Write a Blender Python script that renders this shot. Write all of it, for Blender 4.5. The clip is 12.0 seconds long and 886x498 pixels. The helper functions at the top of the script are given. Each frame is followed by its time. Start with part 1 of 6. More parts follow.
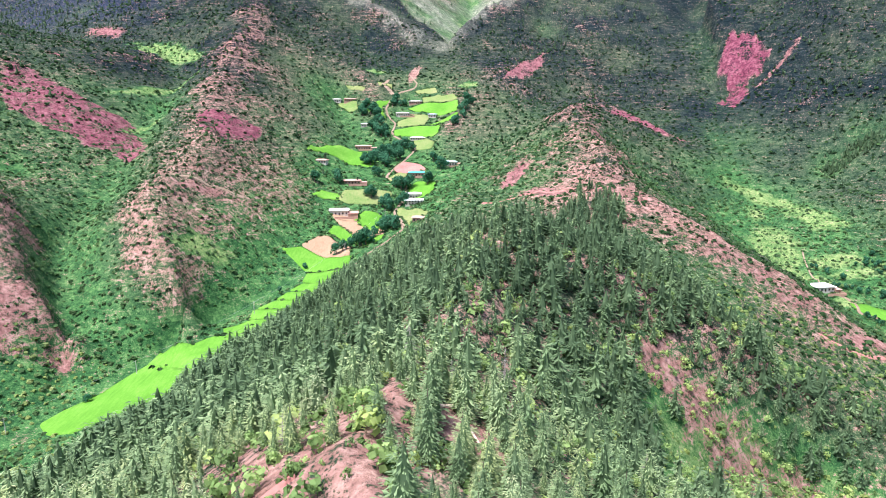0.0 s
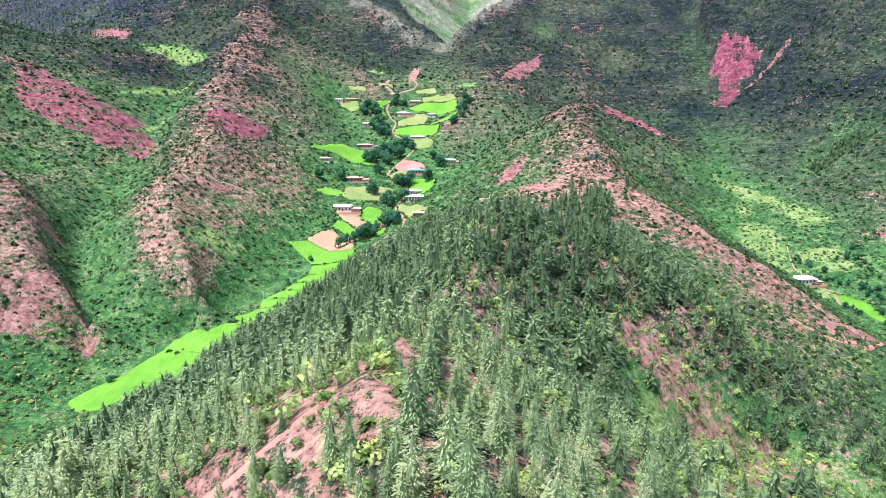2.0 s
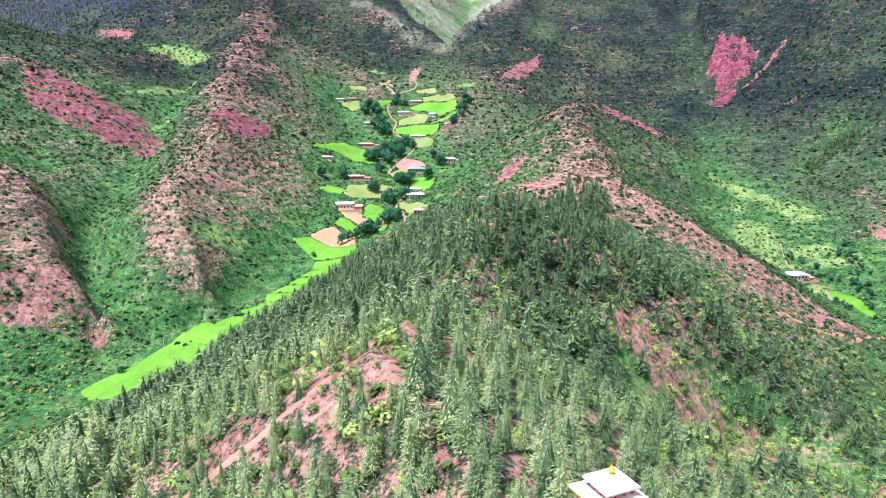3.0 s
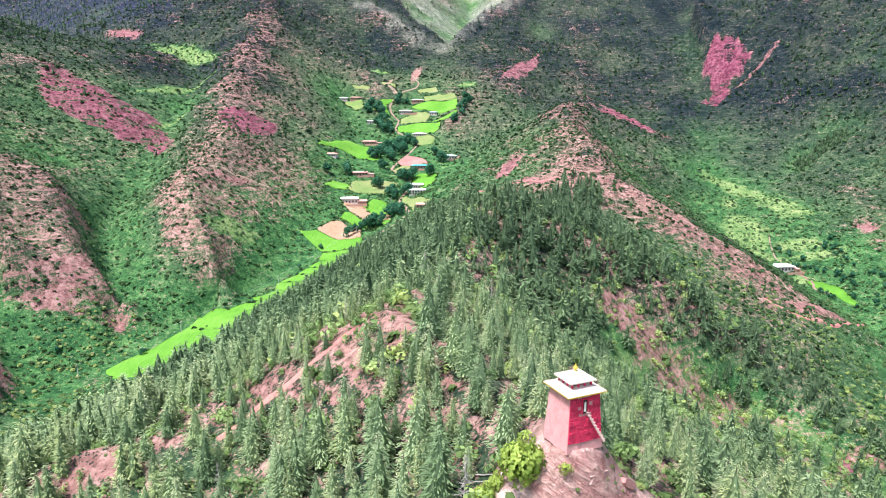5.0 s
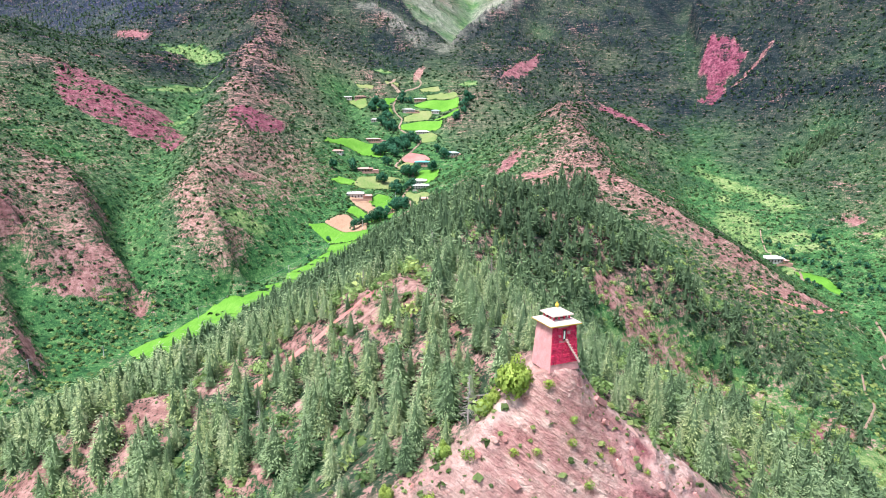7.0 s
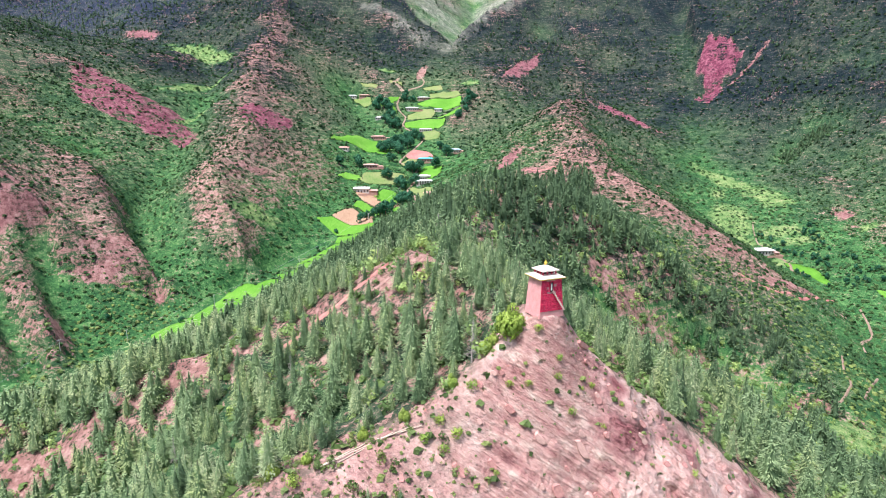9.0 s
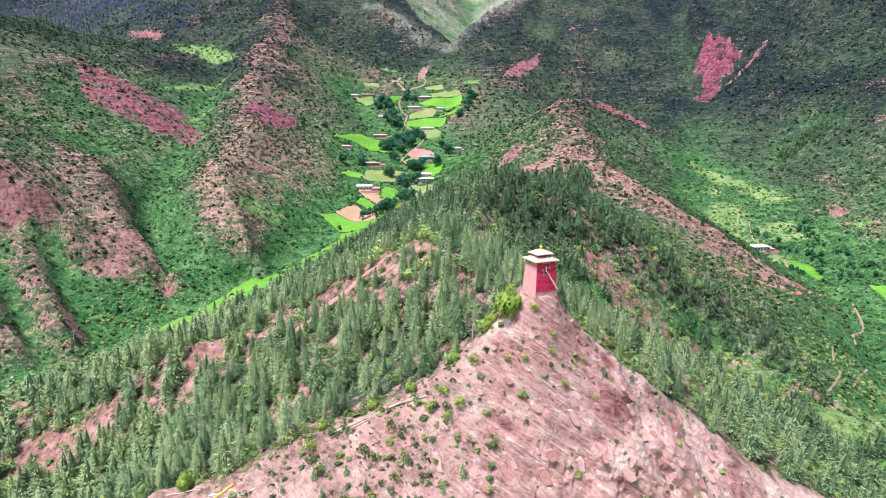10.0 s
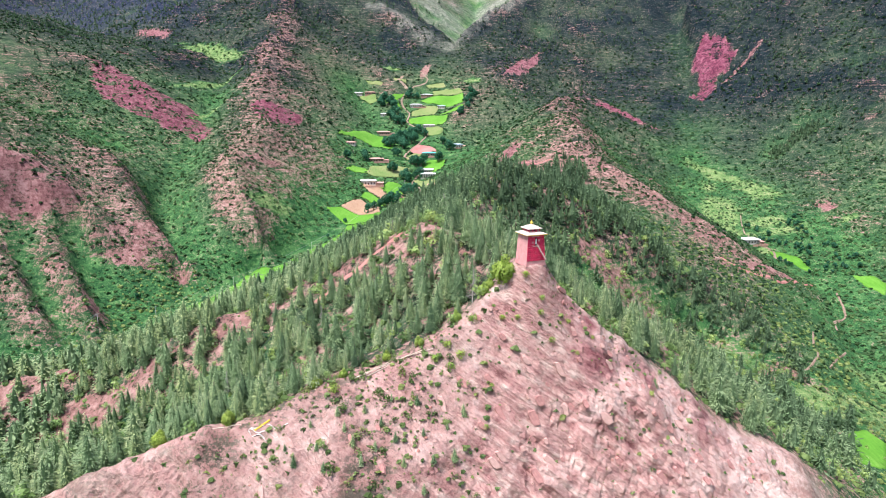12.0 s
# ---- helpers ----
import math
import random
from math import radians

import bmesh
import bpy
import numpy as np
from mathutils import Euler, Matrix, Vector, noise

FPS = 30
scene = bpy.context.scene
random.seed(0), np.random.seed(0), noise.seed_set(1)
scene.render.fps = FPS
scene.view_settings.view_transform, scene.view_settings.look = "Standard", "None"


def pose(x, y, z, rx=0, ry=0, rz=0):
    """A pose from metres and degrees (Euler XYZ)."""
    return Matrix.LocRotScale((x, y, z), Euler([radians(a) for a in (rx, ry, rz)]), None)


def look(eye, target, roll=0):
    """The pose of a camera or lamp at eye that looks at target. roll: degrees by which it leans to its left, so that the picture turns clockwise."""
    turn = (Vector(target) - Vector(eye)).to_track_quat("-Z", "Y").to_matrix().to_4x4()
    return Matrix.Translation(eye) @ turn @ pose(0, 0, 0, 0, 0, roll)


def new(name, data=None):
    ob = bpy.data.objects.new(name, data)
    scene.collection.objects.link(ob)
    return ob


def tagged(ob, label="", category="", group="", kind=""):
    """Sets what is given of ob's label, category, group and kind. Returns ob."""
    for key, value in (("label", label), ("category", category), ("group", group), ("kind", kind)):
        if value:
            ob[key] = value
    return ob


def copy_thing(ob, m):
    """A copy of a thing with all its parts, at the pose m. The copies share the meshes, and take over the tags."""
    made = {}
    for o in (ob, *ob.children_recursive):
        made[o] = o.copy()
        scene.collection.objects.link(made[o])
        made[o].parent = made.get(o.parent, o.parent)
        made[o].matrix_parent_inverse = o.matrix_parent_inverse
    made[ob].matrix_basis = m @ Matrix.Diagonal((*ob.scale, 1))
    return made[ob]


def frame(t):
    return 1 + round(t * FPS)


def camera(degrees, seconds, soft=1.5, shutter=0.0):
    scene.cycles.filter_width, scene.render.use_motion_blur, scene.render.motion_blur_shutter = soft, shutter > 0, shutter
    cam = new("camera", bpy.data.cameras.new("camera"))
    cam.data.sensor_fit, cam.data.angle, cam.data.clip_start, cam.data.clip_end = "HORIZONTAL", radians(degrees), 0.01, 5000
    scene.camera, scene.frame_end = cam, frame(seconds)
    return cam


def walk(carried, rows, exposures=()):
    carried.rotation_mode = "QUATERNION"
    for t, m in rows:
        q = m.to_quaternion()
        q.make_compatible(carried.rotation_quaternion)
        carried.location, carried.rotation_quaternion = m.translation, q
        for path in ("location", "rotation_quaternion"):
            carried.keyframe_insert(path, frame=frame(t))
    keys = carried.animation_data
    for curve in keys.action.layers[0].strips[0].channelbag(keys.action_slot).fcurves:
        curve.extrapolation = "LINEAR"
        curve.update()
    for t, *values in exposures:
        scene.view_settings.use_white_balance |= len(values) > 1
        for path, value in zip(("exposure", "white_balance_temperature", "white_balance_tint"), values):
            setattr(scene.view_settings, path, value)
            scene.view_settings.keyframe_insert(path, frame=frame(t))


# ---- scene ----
# ---- camera: a drone that draws back from a wooded ridge, nearly level ----
PATH = [
    (0.0, 0.00, 0.00, 160.00, 78.00, 0.00, 0.00),
    (1.0, -0.02, -11.90, 160.38, 77.98, -0.01, -0.04),
    (2.0, -0.22, -23.74, 160.42, 77.95, -0.04, -0.08),
    (3.0, -0.59, -35.53, 160.19, 77.93, -0.07, -0.10),
    (4.0, -1.07, -47.27, 159.72, 77.91, -0.09, -0.10),
    (5.0, -1.65, -58.99, 159.08, 77.90, -0.11, -0.08),
    (6.0, -2.28, -70.69, 158.31, 77.89, -0.11, -0.04),
    (7.0, -2.93, -82.37, 157.48, 77.88, -0.10, 0.02),
    (8.0, -3.58, -94.06, 156.63, 77.87, -0.09, 0.09),
    (9.0, -4.18, -105.75, 155.81, 77.84, -0.07, 0.17),
    (10.0, -4.70, -117.47, 155.09, 77.81, -0.07, 0.24),
    (11.0, -5.12, -129.22, 154.52, 77.75, -0.09, 0.30),
    (12.0, -5.39, -141.01, 154.14, 77.67, -0.16, 0.33),
]
cam = camera(68.2, 12.0, 1.0)
walk(cam, [(r[0], pose(*r[1:])) for r in PATH], [(0.0, 0.84, 6300, 17), (6.0, 0.76, 6300, 17), (12.0, 0.54, 6300, 17)])

# ---- daylight: a bright, mostly clouded sky with a soft high sun ----
world = bpy.data.worlds.new("sky")
scene.world = world
world.use_nodes = True
wn = world.node_tree.nodes
sky = wn.new("ShaderNodeTexSky")
sky.sky_type = "NISHITA"
sky.sun_disc = False
sky.sun_elevation = radians(66)
sky.sun_rotation = radians(230)
sky.dust_density = 3.0
soft_sky = wn.new("ShaderNodeHueSaturation")
soft_sky.inputs["Saturation"].default_value = 1.0
world.node_tree.links.new(sky.outputs[0], soft_sky.inputs["Color"])
world.node_tree.links.new(soft_sky.outputs[0], wn["Background"].inputs[0])
wn["Background"].inputs[1].default_value = 0.14
sun_data = bpy.data.lights.new("sun", "SUN")
sun_data.energy = 4.3
sun_data.angle = radians(12)
sun_data.color = (1.0, 0.97, 0.945)
sun = new("sun", sun_data)
sun.matrix_world = look((0, 0, 500), (0.407 * 0.766, 0.407 * 0.643, 500 - 0.914))
# ---- materials ----
def material(name, rough=0.8, metal=0.0):
    m = bpy.data.materials.new(name)
    m.use_nodes = True
    bsdf = m.node_tree.nodes["Principled BSDF"]
    bsdf.inputs["Roughness"].default_value = rough
    bsdf.inputs["Metallic"].default_value = metal
    bsdf.inputs["Specular IOR Level"].default_value = 0.06 if rough > 0.7 else 0.3
    return m, m.node_tree.nodes, m.node_tree.links, bsdf


def node(nodes, kind, **values):
    n = nodes.new(kind)
    for key, value in values.items():
        n.inputs[key].default_value = value
    return n


def noise_at(nodes, links, coords, scale, detail=4.0, rough=0.6):
    n = node(nodes, "ShaderNodeTexNoise", Scale=scale, Detail=detail, Roughness=rough)
    links.new(coords, n.inputs["Vector"])
    return n.outputs["Fac"]


def ramp(nodes, links, fac, stops):
    r = nodes.new("ShaderNodeValToRGB")
    while len(r.color_ramp.elements) < len(stops):
        r.color_ramp.elements.new(0.5)
    for e, (place, colour) in zip(r.color_ramp.elements, stops):
        e.position, e.color = place, (*colour, 1)
    links.new(fac, r.inputs["Fac"])
    return r.outputs["Color"]


def mix(nodes, links, fac, a, b, blend="MIX"):
    m = nodes.new("ShaderNodeMix")
    m.data_type, m.blend_type = "RGBA", blend
    for socket, value in ((m.inputs[0], fac), (m.inputs[6], a), (m.inputs[7], b)):
        if isinstance(value, (int, float)):
            socket.default_value = value
        elif isinstance(value, tuple):
            socket.default_value = (*value, 1)
        else:
            links.new(value, socket)
    return m.outputs[2]


def maths(nodes, links, op, a, b=0.0, clamp=False):
    m = nodes.new("ShaderNodeMath")
    m.operation, m.use_clamp = op, clamp
    for socket, value in ((m.inputs[0], a), (m.inputs[1], b)):
        if isinstance(value, (int, float)):
            socket.default_value = value
        else:
            links.new(value, socket)
    return m.outputs[0]


def bump(nodes, links, bsdf, height_socket, strength, distance):
    b = node(nodes, "ShaderNodeBump", Strength=strength, Distance=distance)
    links.new(height_socket, b.inputs["Height"])
    links.new(b.outputs["Normal"], bsdf.inputs["Normal"])


def plain(name, colour, rough=0.8, grain=0.25, scale=3.0, relief=0.02, metal=0.0):
    """A surface of one colour with stains and fine grain at two scales."""
    m, nodes, links, bsdf = material(name, rough, metal)
    where = nodes.new("ShaderNodeTexCoord").outputs["Object"]
    small, large = noise_at(nodes, links, where, scale * 6, 5), noise_at(nodes, links, where, scale, 3)
    lo = tuple(c * (1 - grain) for c in colour)
    hi = tuple(min(1.0, c * (1 + grain)) for c in colour)
    both = maths(nodes, links, "ADD", maths(nodes, links, "MULTIPLY", small, 0.5), maths(nodes, links, "MULTIPLY", large, 0.5))
    links.new(ramp(nodes, links, both, [(0.3, lo), (0.7, hi)]), bsdf.inputs["Base Color"])
    bump(nodes, links, bsdf, small, 0.5, relief)
    return m


def foliage(name, dark, light, tip, scale=0.9):
    """Leaves whose green varies from plant to plant and within the crown."""
    m, nodes, links, bsdf = material(name, 0.75)
    where = nodes.new("ShaderNodeTexCoord").outputs["Object"]
    spot = noise_at(nodes, links, where, scale, 3)
    islands = nodes.new("ShaderNodeNewGeometry").outputs["Random Per Island"]
    tone = nodes.new("ShaderNodeAttribute")
    tone.attribute_name = "tone"
    each = maths(nodes, links, "ADD", tone.outputs["Fac"], maths(nodes, links, "MULTIPLY", maths(nodes, links, "SUBTRACT", nodes.new("ShaderNodeObjectInfo").outputs["Random"], 0.5), 0.35), True)
    mixed = maths(nodes, links, "ADD", maths(nodes, links, "MULTIPLY", spot, 0.72), maths(nodes, links, "MULTIPLY", islands, 0.28))
    colour = ramp(nodes, links, mixed, [(0.25, dark), (0.6, light), (0.85, tip)])
    other = node(nodes, "ShaderNodeHueSaturation", Saturation=1.0, Value=1.15)
    links.new(colour, other.inputs["Color"])
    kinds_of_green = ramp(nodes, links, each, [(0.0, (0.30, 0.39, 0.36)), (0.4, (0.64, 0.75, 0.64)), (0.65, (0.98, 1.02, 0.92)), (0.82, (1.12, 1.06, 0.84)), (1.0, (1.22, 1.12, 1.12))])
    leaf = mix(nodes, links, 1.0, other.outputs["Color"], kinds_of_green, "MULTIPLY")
    links.new(leaf, bsdf.inputs["Base Color"])
    thin = nodes.new("ShaderNodeBsdfTranslucent")
    links.new(leaf, thin.inputs["Color"])
    both = nodes.new("ShaderNodeMixShader")
    both.inputs[0].default_value = 0.42
    links.new(bsdf.outputs[0], both.inputs[1])
    links.new(thin.outputs[0], both.inputs[2])
    links.new(both.outputs[0], nodes["Material Output"].inputs["Surface"])
    return m


def ground_material():
    m, nodes, links, bsdf = material("hill_ground", 0.95)
    where = nodes.new("ShaderNodeTexCoord").outputs["Object"]

    def layer(name):
        n = nodes.new("ShaderNodeAttribute")
        n.attribute_name = name
        return n.outputs["Fac"]

    def stretched(scale, turn=(0, 0, 0)):
        n = node(nodes, "ShaderNodeMapping", Scale=scale, Rotation=turn)
        links.new(where, n.inputs["Vector"])
        return n.outputs["Vector"]

    soil, rock, lush, scrub_shade, stones_and_sun, crag_ = (layer(n) for n in ("soil", "rock", "lush", "heath_cloud_shade", "scree", "cliff"))
    fine, mid, large = (noise_at(nodes, links, where, s, 5, 0.68) for s in (0.5, 0.12, 0.02))
    tufts = noise_at(nodes, links, where, 1.5, 4, 0.7)
    paths = noise_at(nodes, links, stretched((0.05, 0.05, 0.55)), 1.0, 3, 0.6)
    runs = noise_at(nodes, links, stretched((0.22, 0.22, 0.035)), 1.0, 4, 0.65)
    grain = maths(nodes, links, "ADD", maths(nodes, links, "MULTIPLY", maths(nodes, links, "ADD", fine, mid), 0.28), maths(nodes, links, "ADD", maths(nodes, links, "MULTIPLY", tufts, 0.32), maths(nodes, links, "MULTIPLY", paths, 0.12)))
    dry = ramp(nodes, links, grain, [(0.43, (0.018, 0.040, 0.024)), (0.505, (0.062, 0.092, 0.050)), (0.575, (0.20, 0.20, 0.13))])
    green = ramp(nodes, links, grain, [(0.43, (0.014, 0.055, 0.022)), (0.505, (0.045, 0.14, 0.045)), (0.575, (0.13, 0.27, 0.09))])
    pasture = ramp(nodes, links, grain, [(0.43, (0.04, 0.12, 0.035)), (0.5, (0.15, 0.25, 0.085)), (0.59, (0.31, 0.37, 0.16))])
    # scrub made near-black: cloud shadow on the far mountains painted into its colour
    shaded_heather = ramp(nodes, links, grain, [(0.43, (0.003, 0.008, 0.011)), (0.505, (0.010, 0.021, 0.025)), (0.575, (0.044, 0.056, 0.055))])
    grass = mix(nodes, links, maths(nodes, links, "MULTIPLY", lush, 1.0, True), dry, green)
    grass = mix(nodes, links, maths(nodes, links, "MULTIPLY", maths(nodes, links, "SUBTRACT", lush, 1.0), 1.8, True), grass, pasture)
    # blue-grey ramp that paints distance haze onto the far-left slopes
    haze_blue = ramp(nodes, links, grain, [(0.43, (0.006, 0.011, 0.024)), (0.505, (0.020, 0.031, 0.056)), (0.575, (0.060, 0.070, 0.100))])
    shaded_heather = mix(nodes, links, layer("haze_blue"), shaded_heather, haze_blue)
    thick = maths(nodes, links, "ADD", scrub_shade, maths(nodes, links, "MULTIPLY", maths(nodes, links, "SUBTRACT", large, 0.5), 1.2), True)
    grass = mix(nodes, links, maths(nodes, links, "MULTIPLY", thick, maths(nodes, links, "SUBTRACT", 1.6, lush, True)), grass, shaded_heather)
    shade = maths(nodes, links, "ADD", maths(nodes, links, "MULTIPLY", mid, 0.3), maths(nodes, links, "ADD", maths(nodes, links, "MULTIPLY", runs, 0.3), maths(nodes, links, "MULTIPLY", fine, 0.4)))
    earth = ramp(nodes, links, shade, [(0.40, (0.15, 0.080, 0.066)), (0.5, (0.30, 0.175, 0.145)), (0.60, (0.45, 0.31, 0.26))])
    red = ramp(nodes, links, shade, [(0.41, (0.075, 0.018, 0.036)), (0.5, (0.175, 0.048, 0.078)), (0.59, (0.30, 0.125, 0.155))])
    # ragged edge between turf and bare earth
    edge = maths(nodes, links, "ADD", soil, maths(nodes, links, "MULTIPLY", maths(nodes, links, "SUBTRACT", fine, 0.5), 1.7))
    edge = maths(nodes, links, "ADD", edge, maths(nodes, links, "MULTIPLY", maths(nodes, links, "SUBTRACT", tufts, 0.5), 2.4))
    edge = maths(nodes, links, "ADD", edge, maths(nodes, links, "MULTIPLY", maths(nodes, links, "SUBTRACT", runs, 0.5), 1.0))
    edge = maths(nodes, links, "ADD", edge, maths(nodes, links, "MULTIPLY", maths(nodes, links, "SUBTRACT", paths, 0.5), 1.5))
    bare = ramp(nodes, links, edge, [(0.40, (0, 0, 0)), (0.64, (1, 1, 1))])
    ground = mix(nodes, links, bare, grass, mix(nodes, links, rock, earth, red))
    # pale stones of the notch walls; behind the notch the same ramp paints sunlight
    rubble_and_sun = ramp(nodes, links, shade, [(0.42, (0.10, 0.11, 0.09)), (0.5, (0.27, 0.28, 0.23)), (0.58, (0.44, 0.44, 0.36))])
    ground = mix(nodes, links, maths(nodes, links, "MULTIPLY", stones_and_sun, maths(nodes, links, "ADD", maths(nodes, links, "MULTIPLY", fine, 1.6), 0.1), True), ground, rubble_and_sun)
    # bedded rock of the cliff, pink to cream with dark red beds
    tilted = node(nodes, "ShaderNodeMapping", Rotation=(0, radians(-36), 0))
    links.new(where, tilted.inputs["Vector"])
    drawn_out = node(nodes, "ShaderNodeMapping", Scale=(0.10, 0.18, 0.5))
    links.new(tilted.outputs["Vector"], drawn_out.inputs["Vector"])
    beds = noise_at(nodes, links, drawn_out.outputs["Vector"], 1.0, 7, 0.72)
    veins = noise_at(nodes, links, where, 0.35, 6, 0.7)
    tone = maths(nodes, links, "ADD", maths(nodes, links, "MULTIPLY", beds, 0.6), maths(nodes, links, "MULTIPLY", veins, 0.4))
    stone = ramp(nodes, links, tone, [(0.37, (0.24, 0.105, 0.10)), (0.44, (0.48, 0.255, 0.23)), (0.53, (0.62, 0.39, 0.34)), (0.62, (0.74, 0.57, 0.48))])
    crimson = ramp(nodes, links, tone, [(0.40, (0.16, 0.05, 0.06)), (0.5, (0.40, 0.16, 0.165)), (0.6, (0.54, 0.28, 0.26))])
    stone = mix(nodes, links, layer("crimson"), stone, crimson)
    thin = node(nodes, "ShaderNodeMapping", Scale=(0.09, 0.2, 0.75))
    links.new(tilted.outputs["Vector"], thin.inputs["Vector"])
    seams = noise_at(nodes, links, thin.outputs["Vector"], 1.0, 6, 0.65)
    crack = ramp(nodes, links, seams, [(0.465, (0, 0, 0)), (0.495, (1, 1, 1)), (0.525, (0, 0, 0))])
    stone = mix(nodes, links, maths(nodes, links, "MULTIPLY", crack, maths(nodes, links, "MULTIPLY", maths(nodes, links, "SUBTRACT", veins, 0.38), 1.3), True), stone, (0.27, 0.125, 0.12))
    dust = ramp(nodes, links, maths(nodes, links, "ADD", maths(nodes, links, "MULTIPLY", mid, 0.5), maths(nodes, links, "MULTIPLY", fine, 0.5)), [(0.40, (0.46, 0.28, 0.24)), (0.5, (0.62, 0.44, 0.385)), (0.6, (0.74, 0.60, 0.53))])
    stone = mix(nodes, links, maths(nodes, links, "ADD", layer("dusty"), maths(nodes, links, "MULTIPLY", maths(nodes, links, "SUBTRACT", large, 0.55), 2.0), True), stone, dust)
    ground = mix(nodes, links, crag_, ground, stone)
    links.new(ground, bsdf.inputs["Base Color"])
    both = maths(nodes, links, "ADD", grain, maths(nodes, links, "MULTIPLY", maths(nodes, links, "MULTIPLY", maths(nodes, links, "SUBTRACT", beds, maths(nodes, links, "MULTIPLY", crack, 0.10)), crag_), 0.9))
    bump(nodes, links, bsdf, both, 1.0, 1.6)
    return m


GROUND = ground_material()
